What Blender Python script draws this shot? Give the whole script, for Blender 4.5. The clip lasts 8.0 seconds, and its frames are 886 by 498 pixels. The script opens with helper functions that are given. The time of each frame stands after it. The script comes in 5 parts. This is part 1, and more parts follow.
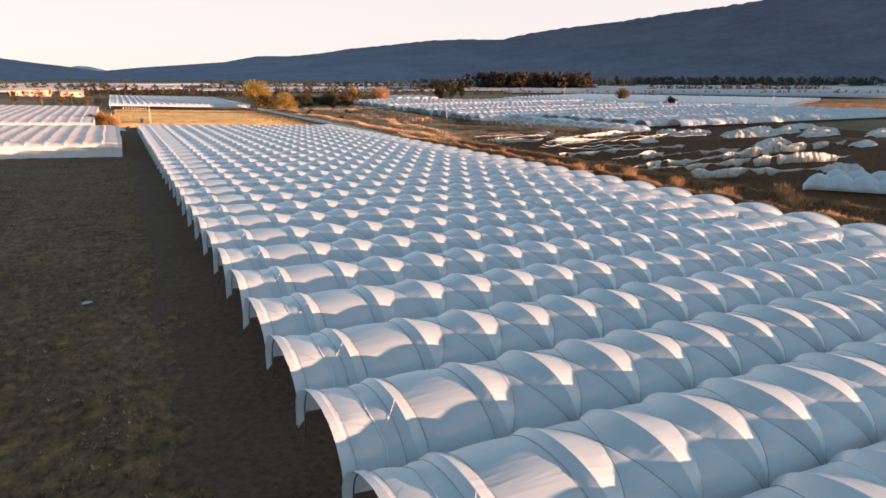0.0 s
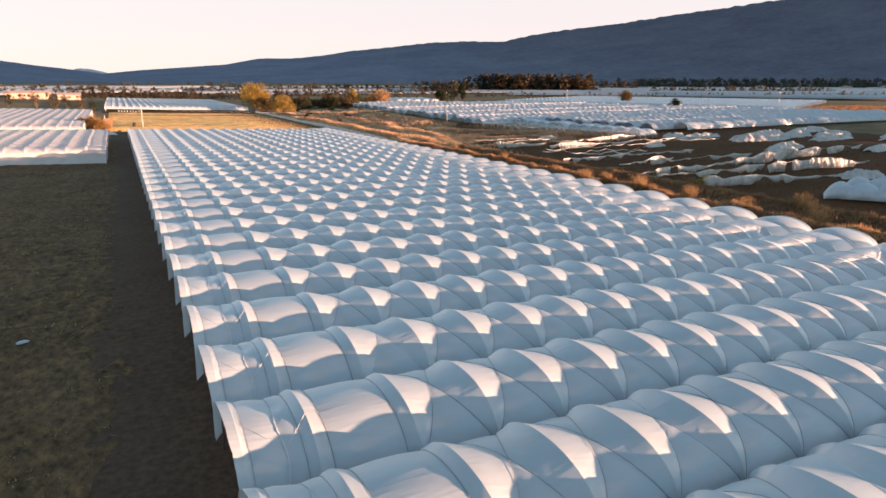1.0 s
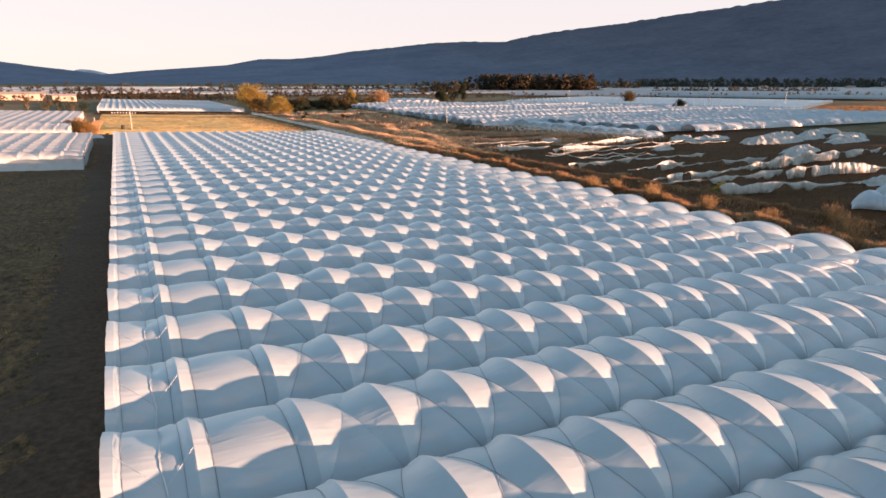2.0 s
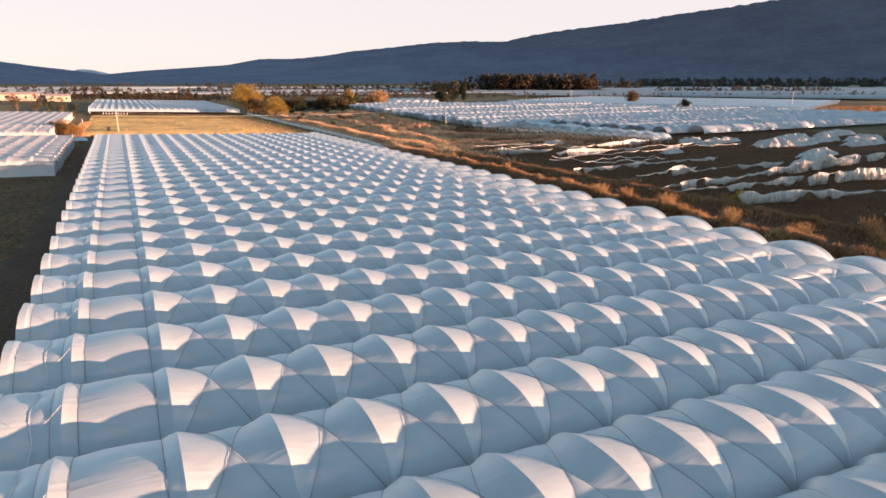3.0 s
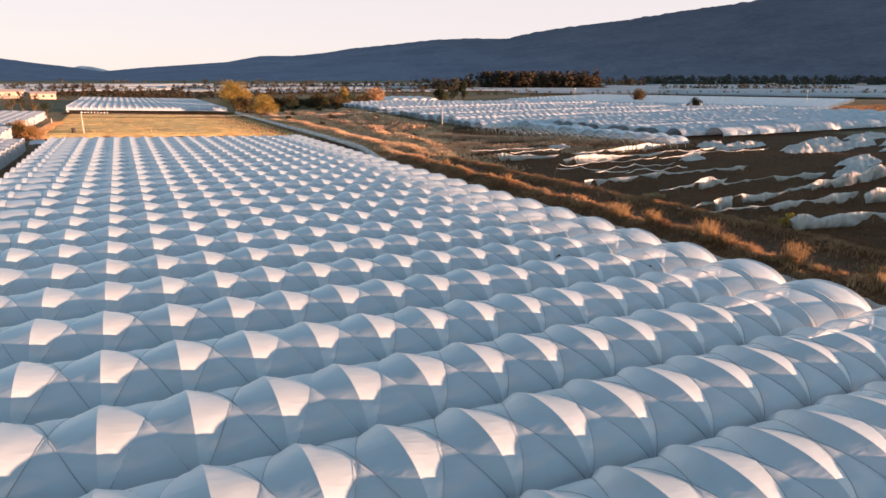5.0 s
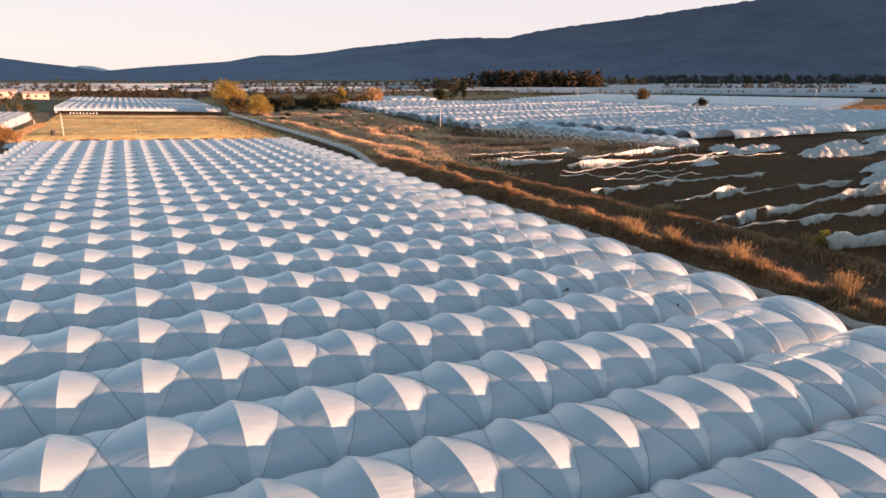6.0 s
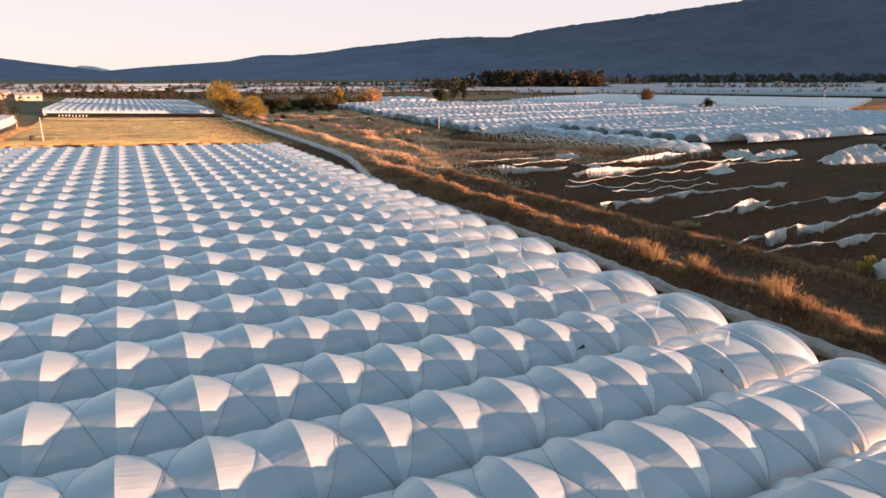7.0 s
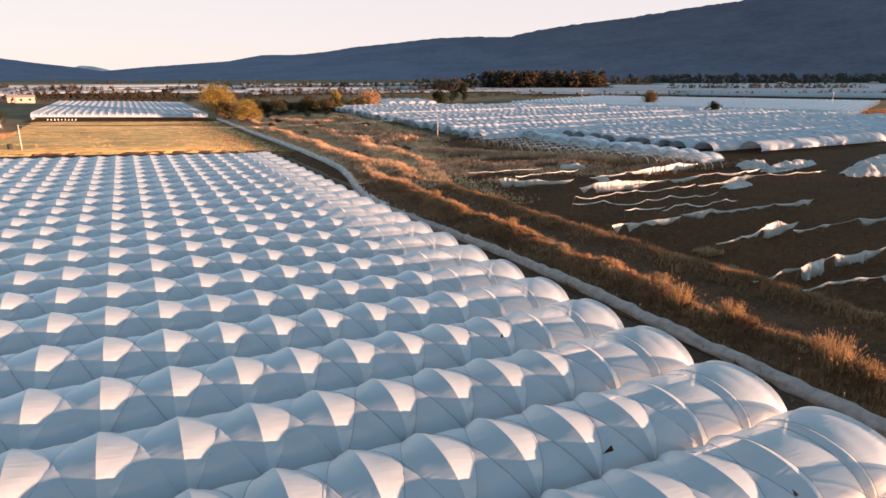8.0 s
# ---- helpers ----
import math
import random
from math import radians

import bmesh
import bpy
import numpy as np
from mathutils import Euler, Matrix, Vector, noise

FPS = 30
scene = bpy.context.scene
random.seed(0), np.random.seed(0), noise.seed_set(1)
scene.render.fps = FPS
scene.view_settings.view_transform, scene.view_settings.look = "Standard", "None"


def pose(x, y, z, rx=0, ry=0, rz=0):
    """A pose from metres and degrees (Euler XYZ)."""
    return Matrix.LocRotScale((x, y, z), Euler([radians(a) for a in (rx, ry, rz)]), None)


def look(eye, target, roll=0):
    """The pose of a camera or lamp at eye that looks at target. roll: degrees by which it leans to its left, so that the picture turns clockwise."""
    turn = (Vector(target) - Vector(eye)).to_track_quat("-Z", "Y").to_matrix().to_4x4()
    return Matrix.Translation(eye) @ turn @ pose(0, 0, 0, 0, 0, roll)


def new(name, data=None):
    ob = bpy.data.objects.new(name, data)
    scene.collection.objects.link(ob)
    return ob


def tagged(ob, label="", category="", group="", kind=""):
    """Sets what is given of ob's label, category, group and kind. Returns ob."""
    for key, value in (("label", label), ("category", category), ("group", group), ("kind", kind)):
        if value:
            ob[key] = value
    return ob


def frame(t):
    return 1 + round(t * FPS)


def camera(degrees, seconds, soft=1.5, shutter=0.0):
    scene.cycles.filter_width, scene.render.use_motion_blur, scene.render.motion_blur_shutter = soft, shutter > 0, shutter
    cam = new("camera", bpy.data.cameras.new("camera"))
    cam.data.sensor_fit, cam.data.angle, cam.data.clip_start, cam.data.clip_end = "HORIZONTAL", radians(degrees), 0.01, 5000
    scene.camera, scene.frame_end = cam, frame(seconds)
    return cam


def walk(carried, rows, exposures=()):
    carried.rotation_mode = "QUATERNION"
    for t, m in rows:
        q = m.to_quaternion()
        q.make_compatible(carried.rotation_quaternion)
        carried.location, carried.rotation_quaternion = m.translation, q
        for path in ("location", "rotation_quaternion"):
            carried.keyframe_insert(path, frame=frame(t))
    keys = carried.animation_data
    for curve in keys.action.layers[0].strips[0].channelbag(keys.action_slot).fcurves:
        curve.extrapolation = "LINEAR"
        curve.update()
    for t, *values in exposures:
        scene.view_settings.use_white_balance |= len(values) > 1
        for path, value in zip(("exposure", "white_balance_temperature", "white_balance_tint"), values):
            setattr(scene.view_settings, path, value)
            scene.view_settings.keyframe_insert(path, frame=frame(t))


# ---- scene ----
# camera and its flight
EXPOSURE = 1.84
cam = camera(70.87, 8.0, soft=1.6)
PATH = [
    (0.0, -16.74, -11.76, 13.97, 74.57, -0.15, -27.26),
    (0.5, -15.34, -9.60, 13.98, 74.67, -0.11, -27.17),
    (1.0, -13.82, -7.13, 14.02, 74.75, -0.08, -27.12),
    (1.5, -12.11, -4.36, 14.08, 74.78, -0.04, -27.08),
    (3.0, -6.48, 4.55, 14.08, 74.76, 0.03, -26.95),
    (3.5, -4.45, 7.69, 14.08, 74.73, 0.01, -26.94),
    (4.0, -2.37, 10.89, 14.02, 74.68, 0.00, -26.91),
    (4.5, -0.32, 14.10, 14.09, 74.59, -0.02, -26.88),
    (6.0, 6.32, 23.99, 14.16, 74.47, 0.00, -26.71),
    (6.5, 8.39, 27.25, 14.37, 74.45, 0.04, -26.67),
    (7.0, 10.38, 30.52, 14.69, 74.41, 0.11, -26.63),
    (7.5, 12.30, 33.76, 15.19, 74.38, 0.15, -26.61),
    (8.0, 14.16, 37.06, 15.85, 74.39, 0.13, -26.59),
]
walk(cam, [(t, pose(x, y, z, rx, ry, rz)) for t, x, y, z, rx, ry, rz in PATH], [(0.0, EXPOSURE + 0.05, 8700, 12), (2.0, EXPOSURE + 0.03, 8600, 12), (4.5, EXPOSURE - 0.03, 8450, 12), (8.0, EXPOSURE - 0.03, 8500, 12)])

# daylight: low sun from behind and to the right of the flight
SUN_AZ, SUN_EL = 131.5, 2.4  # degrees from +y towards +x, and above the horizon
world = bpy.data.worlds.new("sky")
scene.world = world
world.use_nodes = True
wn = world.node_tree
sky = wn.nodes.new("ShaderNodeTexSky")
sky.sky_type = "NISHITA"
sky.sun_disc = False
sky.sun_elevation, sky.sun_rotation = radians(SUN_EL + 2.6), radians(SUN_AZ)
sky.altitude = 1500
sky.air_density, sky.dust_density, sky.ozone_density = 1.0, 0.2, 1.8
# bright evening haze that thins out upwards
where = wn.nodes.new("ShaderNodeTexCoord")
parts = wn.nodes.new("ShaderNodeSeparateXYZ")
thin = wn.nodes.new("ShaderNodeMapRange")
thin.interpolation_type = "SMOOTHERSTEP"
thin.inputs["From Min"].default_value, thin.inputs["From Max"].default_value = 0.08, 0.30
thin.inputs["To Min"].default_value, thin.inputs["To Max"].default_value = 0.92, 0.0
haze = wn.nodes.new("ShaderNodeMix")
haze.data_type = "RGBA"
haze.inputs["B"].default_value = (1.485, 1.51, 1.96, 1)
wn.links.new(where.outputs["Generated"], parts.inputs["Vector"])
wn.links.new(parts.outputs["Z"], thin.inputs["Value"])
wn.links.new(thin.outputs["Result"], haze.inputs["Factor"])
wn.links.new(sky.outputs["Color"], haze.inputs["A"])
wn.links.new(haze.outputs["Result"], wn.nodes["Background"].inputs["Color"])
wn.nodes["Background"].inputs["Strength"].default_value = 0.152
sun_data = bpy.data.lights.new("sun", "SUN")
sun_data.energy, sun_data.angle, sun_data.color = 5.0, radians(0.6), (1.0, 0.615, 0.50)
sun = new("sun", sun_data)
sun_way = Vector((math.sin(radians(SUN_AZ)) * math.cos(radians(SUN_EL)), math.cos(radians(SUN_AZ)) * math.cos(radians(SUN_EL)), math.sin(radians(SUN_EL))))
sun.matrix_world = look(sun_way * 500, (0, 0, 0))


# ---- materials ----
def material(name):
    m = bpy.data.materials.new(name)
    m.use_nodes = True
    return m, m.node_tree, m.node_tree.nodes["Principled BSDF"]


def noise_node(nt, scale, detail=4.0, rough=0.55, vector=None):
    n = nt.nodes.new("ShaderNodeTexNoise")
    n.inputs["Scale"].default_value, n.inputs["Detail"].default_value, n.inputs["Roughness"].default_value = scale, detail, rough
    if vector is not None:
        nt.links.new(vector, n.inputs["Vector"])
    return n.outputs["Fac"]


def ramp_node(nt, fac, stops):
    n = nt.nodes.new("ShaderNodeValToRGB")
    el = n.color_ramp.elements
    while len(el) < len(stops):
        el.new(0.5)
    for e, (at, c) in zip(el, stops):
        e.position, e.color = at, (*c, 1)
    nt.links.new(fac, n.inputs["Fac"])
    return n.outputs["Color"]


def mix_node(nt, fac, a, b, kind="MIX"):
    n = nt.nodes.new("ShaderNodeMix")
    n.data_type, n.blend_type = "RGBA", kind
    for v, socket in ((fac, n.inputs["Factor"]), (a, n.inputs["A"]), (b, n.inputs["B"])):
        if isinstance(v, (int, float)):
            socket.default_value = v
        elif isinstance(v, tuple):
            socket.default_value = (*v, 1)
        else:
            nt.links.new(v, socket)
    return n.outputs["Result"]


def place_node(nt, scale=(1, 1, 1), kind="Object"):
    tc = nt.nodes.new("ShaderNodeTexCoord")
    mp = nt.nodes.new("ShaderNodeMapping")
    mp.inputs["Scale"].default_value = scale
    nt.links.new(tc.outputs[kind], mp.inputs["Vector"])
    return mp.outputs["Vector"]


def bump_node(nt, height, strength, distance):
    n = nt.nodes.new("ShaderNodeBump")
    n.inputs["Strength"].default_value, n.inputs["Distance"].default_value = strength, distance
    nt.links.new(height, n.inputs["Height"])
    return n.outputs["Normal"]


def earth(name, stops, scale=0.35, fine=6.0, bump=0.6, depth=0.06, rough=0.95, stretch=(1, 1, 1), tint=None, contrast=0.45):
    """Soil or stubble: colour at two scales, with clods."""
    m, nt, bsdf = material(name)
    at = place_node(nt, stretch)
    big, small = noise_node(nt, scale, 5, 0.6, at), noise_node(nt, fine, 5, 0.65, at)
    col = ramp_node(nt, big, stops)
    speck = ramp_node(nt, small, [(0.3, (1 - contrast,) * 3), (0.75, (1 + 0.8 * contrast,) * 3)])
    col = mix_node(nt, 1.0, col, speck, "MULTIPLY")
    if tint:
        weeds = ramp_node(nt, noise_node(nt, 1.3, 6, 0.7, at), [(0.52, (0, 0, 0)), (0.68, (1, 1, 1))])
        col = mix_node(nt, weeds, col, tint)
    nt.links.new(col, bsdf.inputs["Base Color"])
    nt.links.new(bump_node(nt, small, bump, depth), bsdf.inputs["Normal"])
    bsdf.inputs["Roughness"].default_value = rough
    bsdf.inputs["Specular IOR Level"].default_value = 0.15
    return m


def film(name, colour, dirt, through_light=0.25, rough=0.38, clear=0.0, sheen=0.0):
    """Milky greenhouse film: white, a little see-through to light, creased and dusty."""
    m, nt, bsdf = material(name)
    at = place_node(nt)
    info = nt.nodes.new("ShaderNodeObjectInfo")
    shade = ramp_node(nt, info.outputs["Random"], [(0.0, tuple(c * 0.93 for c in colour)), (1.0, colour)])
    dust = ramp_node(nt, noise_node(nt, 0.7, 5, 0.6, at), [(0.45, (0, 0, 0)), (0.8, (1, 1, 1))])
    col = mix_node(nt, dust, shade, dirt)
    nt.links.new(col, bsdf.inputs["Base Color"])
    bsdf.inputs["Roughness"].default_value = rough
    bsdf.inputs["Specular IOR Level"].default_value = 1.0
    bsdf.inputs["IOR"].default_value = 1.6
    creases = noise_node(nt, 1.0, 3, 0.5, place_node(nt, (0.55, 4.2, 4.2)))
    creases.node.noise_type = "RIDGED_MULTIFRACTAL"
    ripples = noise_node(nt, 1.0, 3, 0.5, place_node(nt, (0.5, 1.2, 1.2)))
    both = nt.nodes.new("ShaderNodeMath")
    both.operation = "ADD"
    nt.links.new(creases, both.inputs[0])
    nt.links.new(ripples, both.inputs[1])
    normal = bump_node(nt, both.outputs[0], 0.4, 0.04)
    nt.links.new(normal, bsdf.inputs["Normal"])
    tr = nt.nodes.new("ShaderNodeBsdfTranslucent")
    nt.links.new(col, tr.inputs["Color"])
    nt.links.new(normal, tr.inputs["Normal"])
    ms = nt.nodes.new("ShaderNodeMixShader")
    ms.inputs["Fac"].default_value = through_light
    nt.links.new(bsdf.outputs["BSDF"], ms.inputs[1])
    nt.links.new(tr.outputs["BSDF"], ms.inputs[2])
    last = ms
    if clear:  # the film lets a part of the light straight through
        see = nt.nodes.new("ShaderNodeBsdfTransparent")
        see.inputs["Color"].default_value = (1.0, 0.97, 0.93, 1)
        last = nt.nodes.new("ShaderNodeMixShader")
        last.inputs["Fac"].default_value = clear
        nt.links.new(ms.outputs["Shader"], last.inputs[1])
        nt.links.new(see.outputs["BSDF"], last.inputs[2])
    if sheen:  # the smooth film mirrors the sky softly at a flat angle
        flat = nt.nodes.new("ShaderNodeLayerWeight")
        flat.inputs["Blend"].default_value = 0.5
        much = nt.nodes.new("ShaderNodeMath")
        much.operation, much.inputs[1].default_value = "POWER", 3.0
        nt.links.new(flat.outputs["Facing"], much.inputs[0])
        some = nt.nodes.new("ShaderNodeMath")
        some.operation, some.inputs[1].default_value = "MULTIPLY", sheen
        nt.links.new(much.outputs[0], some.inputs[0])
        gloss = nt.nodes.new("ShaderNodeBsdfGlossy")
        gloss.inputs["Roughness"].default_value = 0.45
        gloss.inputs["Color"].default_value = (0.92, 0.92, 0.92, 1)
        over = nt.nodes.new("ShaderNodeMixShader")
        nt.links.new(some.outputs[0], over.inputs["Fac"])
        nt.links.new(last.outputs["Shader"], over.inputs[1])
        nt.links.new(gloss.outputs["BSDF"], over.inputs[2])
        last = over
    nt.links.new(last.outputs["Shader"], nt.nodes["Material Output"].inputs["Surface"])
    return m


def leafy(name, low, high, rough=0.8, see=0.4):
    """Leaves or blades whose colour varies from clump to clump."""
    m, nt, bsdf = material(name)
    geo = nt.nodes.new("ShaderNodeNewGeometry")
    col = ramp_node(nt, geo.outputs["Random Per Island"], [(0.0, low), (1.0, high)])
    patch = ramp_node(nt, noise_node(nt, 0.25, 3, 0.5, place_node(nt)), [(0.3, (0.6, 0.6, 0.6)), (0.7, (1.25, 1.25, 1.25))])
    nt.links.new(mix_node(nt, 1.0, col, patch, "MULTIPLY"), bsdf.inputs["Base Color"])
    bsdf.inputs["Roughness"].default_value = rough
    bsdf.inputs["Specular IOR Level"].default_value = 0.2
    thin_leaf = nt.nodes.new("ShaderNodeBsdfTranslucent")
    nt.links.new(bsdf.inputs["Base Color"].links[0].from_socket, thin_leaf.inputs["Color"])
    ms = nt.nodes.new("ShaderNodeMixShader")
    ms.inputs["Fac"].default_value = see
    nt.links.new(bsdf.outputs["BSDF"], ms.inputs[1])
    nt.links.new(thin_leaf.outputs["BSDF"], ms.inputs[2])
    nt.links.new(ms.outputs["Shader"], nt.nodes["Material Output"].inputs["Surface"])
    return m


def plain(name, colour, rough=0.6, metal=0.0, vary=0.25, scale=4.0):
    m, nt, bsdf = material(name)
    wear = ramp_node(nt, noise_node(nt, scale, 5, 0.6, place_node(nt)), [(0.25, tuple(c * (1 - vary) for c in colour)), (0.75, tuple(min(1, c * (1 + vary)) for c in colour))])
    nt.links.new(wear, bsdf.inputs["Base Color"])
    bsdf.inputs["Roughness"].default_value, bsdf.inputs["Metallic"].default_value = rough, metal
    return m


FILM = film("greenhouse_film", (0.655, 0.765, 0.815), (0.60, 0.67, 0.68), 0.20, 0.5, 0.24, 0.6)
FILM_PINK = film("pale_warm_film", (0.66, 0.66, 0.66), (0.56, 0.54, 0.53), 0.3, 0.5)
FILM_OLD = film("weathered_film", (0.54, 0.61, 0.66), (0.42, 0.43, 0.43), 0.2, 0.45, 0.08)
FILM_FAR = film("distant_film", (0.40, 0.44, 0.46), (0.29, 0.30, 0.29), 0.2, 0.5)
FILM_TORN = film("torn_film", (0.66, 0.64, 0.60), (0.38, 0.33, 0.28), 0.25, 0.5, 0.10)
SOIL = earth("dark_soil", [(0.3, (0.104, 0.056, 0.028)), (0.55, (0.150, 0.084, 0.042)), (0.75, (0.20, 0.116, 0.06))], 0.25, 2.4, 1.0, 0.3, tint=(0.26, 0.14, 0.06), stretch=(1.0, 0.6, 1.0), contrast=0.7)
LANE = earth("packed_earth", [(0.3, (0.088, 0.050, 0.032)), (0.7, (0.122, 0.072, 0.046))], 0.2, 3.0, 0.4, 0.05)
STUBBLE = earth("yellow_stubble", [(0.34, (0.64, 0.36, 0.12)), (0.5, (0.95, 0.60, 0.23)), (0.66, (0.56, 0.33, 0.13))], 0.15, 0.9, 0.5, 0.2, stretch=(0.32, 0.62, 1.0), contrast=0.5)
DIRT = earth("worked_earth", [(0.3, (0.078, 0.026, 0.0075)), (0.55, (0.106, 0.036, 0.010)), (0.75, (0.14, 0.052, 0.016))], 0.12, 2.5, 0.8, 0.15, tint=(0.12, 0.066, 0.028))
VALLEY = earth("valley_earth", [(0.3, (0.12, 0.085, 0.045)), (0.5, (0.22, 0.15, 0.075)), (0.7, (0.10, 0.085, 0.045))], 0.012, 0.3, 0.6, 0.4, stretch=(0.5, 1.0, 1.0))
BANK_EARTH = earth("bank_earth", [(0.3, (0.088, 0.040, 0.020)), (0.6, (0.150, 0.069, 0.034))], 0.3, 3.0, 0.8, 0.12)
MEADOW_EARTH = earth("meadow_earth", [(0.3, (0.33, 0.19, 0.11)), (0.6, (0.60, 0.37, 0.22))], 0.12, 2.0, 0.8, 0.2, stretch=(1.0, 0.3, 1.0))
STEEL = plain("galvanised_steel", (0.11, 0.11, 0.11), 0.65, 0.4)
ROPE = plain("dark_rope", (0.17, 0.185, 0.20), 0.85)
WHITE_ROPE = plain("white_rope", (0.7, 0.7, 0.68), 0.8)
WOOD = plain("weathered_wood", (0.22, 0.18, 0.13), 0.85)
def forest(name, low, high):
    """Wooded slopes with soft patches of wood and clearing; haze is put into the colour, browner nearer by."""
    m, nt, bsdf = material(name)
    patch = noise_node(nt, 0.0035, 6, 0.6, place_node(nt, (1, 1, 1.6)))
    tone = ramp_node(nt, patch, [(0.35, low), (0.65, high)])
    crowns = ramp_node(nt, noise_node(nt, 0.028, 4, 0.7, place_node(nt, (1, 1, 0.6))), [(0.3, (0.86,) * 3), (0.7, (1.12,) * 3)])
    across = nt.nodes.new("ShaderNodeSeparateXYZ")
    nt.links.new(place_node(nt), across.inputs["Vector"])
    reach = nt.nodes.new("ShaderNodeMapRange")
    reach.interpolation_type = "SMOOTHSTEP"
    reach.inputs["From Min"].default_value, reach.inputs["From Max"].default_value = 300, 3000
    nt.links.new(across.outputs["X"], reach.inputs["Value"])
    haze_tint = mix_node(nt, reach.outputs["Result"], (1.34, 1.42, 1.42), (0.98, 0.94, 0.90))  # aerial haze as a tint: paler and bluer up the valley, browner nearer by
    nt.links.new(mix_node(nt, 1.0, mix_node(nt, 1.0, tone, crowns, "MULTIPLY"), haze_tint, "MULTIPLY"), bsdf.inputs["Base Color"])
    bsdf.inputs["Roughness"].default_value, bsdf.inputs["Specular IOR Level"].default_value = 1.0, 0.0
    return m


# the bluish base tones carry the haze over the far slopes
FOREST = forest("hazed_mountain_forest", (0.118, 0.122, 0.158), (0.153, 0.155, 0.191))
# evening haze painted into the base colour of the farthest hill
FAR_HILL = earth("haze_pale_hill", [(0.3, (0.56, 0.53, 0.55)), (0.7, (0.64, 0.60, 0.60))], 0.003, 0.02, 0.2, 5.0)


# ---- shapes ----
def mesh_of(name, verts, faces, mat, smooth=False):
    me = bpy.data.meshes.new(name)
    me.from_pydata([tuple(v) for v in verts], [], [tuple(f) for f in faces])
    if smooth:
        me.polygons.foreach_set("use_smooth", [True] * len(me.polygons))
    me.materials.append(mat)
    me.update()
    return me


def grid_faces(rows, cols, base=0):
    i = np.arange(rows - 1)[:, None] * cols + np.arange(cols - 1)[None, :] + base
    return np.stack([i, i + 1, i + cols + 1, i + cols], -1).reshape(-1, 4).tolist()


def part_of(name, me, parent, m=None, label=""):
    ob = new(name, me)
    ob.parent = parent
    if m is not None:
        ob.matrix_basis = m
    return tagged(ob, label) if label else ob


def tube(points, radius, sides=5):
    """A tube along points: verts and faces."""
    pts = np.asarray(points, float)
    way = np.gradient(pts, axis=0)
    way /= np.linalg.norm(way, axis=1)[:, None]
    ref = np.array([0.0, 0, 1]) if abs(way[0][2]) < 0.9 else np.array([1.0, 0, 0])
    a = np.cross(way, ref)
    a /= np.linalg.norm(a, axis=1)[:, None] + 1e-9
    b = np.cross(way, a)
    r = np.broadcast_to(np.asarray(radius, float), (len(pts),))
    ang = np.arange(sides) * 2 * math.pi / sides
    v = pts[:, None] + r[:, None, None] * (np.cos(ang)[None, :, None] * a[:, None] + np.sin(ang)[None, :, None] * b[:, None])
    n = len(pts)
    f = [(i * sides + k, i * sides + (k + 1) % sides, (i + 1) * sides + (k + 1) % sides, (i + 1) * sides + k) for i in range(n - 1) for k in range(sides)]
    f += [tuple(range(sides))[::-1], tuple((n - 1) * sides + k for k in range(sides))]
    return v.reshape(-1, 3).tolist(), f


def join(*pieces):
    verts, faces = [], []
    for v, f in pieces:
        k = len(verts)
        verts += list(v)
        faces += [tuple(i + k for i in q) for q in f]
    return verts, faces


SLOPE_X, SLOPE_Y = -0.0309, -0.0098


def terrace(x, y):
    """The near edge of the stubble field stands above the end of the tunnels."""
    rise = np.interp(y, [198.5, 201, 206, 216, 262], [0, 0.7, 1.1, 0.95, 0])
    return rise * np.interp(x, [-24, -18, 28, 46], [0, 1, 1, 0])


def land(x, y):
    """Height of the ground: it falls gently to the right and ahead, then rises a little beyond the bank."""
    return terrace(x, y) + 0.4 + SLOPE_X * np.clip(x, -80, 58) + SLOPE_Y * np.clip(y, -40, 170) + 0.018 * np.clip(x - 62, 0, 80)


def spread(lo, hi, step, far, grow=1.35):
    mid = list(np.arange(lo, hi + 0.01, step))
    out, s = [hi], step
    while out[-1] < far:
        s *= grow
        out.append(min(far, out[-1] + s))
    back, s = [lo], step
    while back[-1] > -far:
        s *= grow
        back.append(max(-far, back[-1] - s))
    return np.array(sorted(set(back + mid + out)))


def sheet(name, xs, ys, mat, lift=0.0, rough=0.0, seed=1, kind="structure", label="", category="", edge=0.0):
    """A patch of ground that follows the land, with small unevenness and a ragged rim."""
    rng = np.random.default_rng(seed)
    X, Y = np.meshgrid(xs, ys)
    Z = land(X, Y) - (terrace(X, Y) if name == "ground" else 0) + lift + rng.normal(0, 1, X.shape) * rough
    if edge:
        Z[:, [0, -1]] -= 0.1
        X[:, [0, -1]] += rng.normal(0, edge, (len(ys), 2))
        Y[[0, -1], :] += rng.normal(0, edge, (2, len(xs)))
    me = mesh_of(name, np.stack([X, Y, Z], -1).reshape(-1, 3).tolist(), grid_faces(len(ys), len(xs)), mat, True)
    return tagged(new(name, me), label, category, kind=kind)


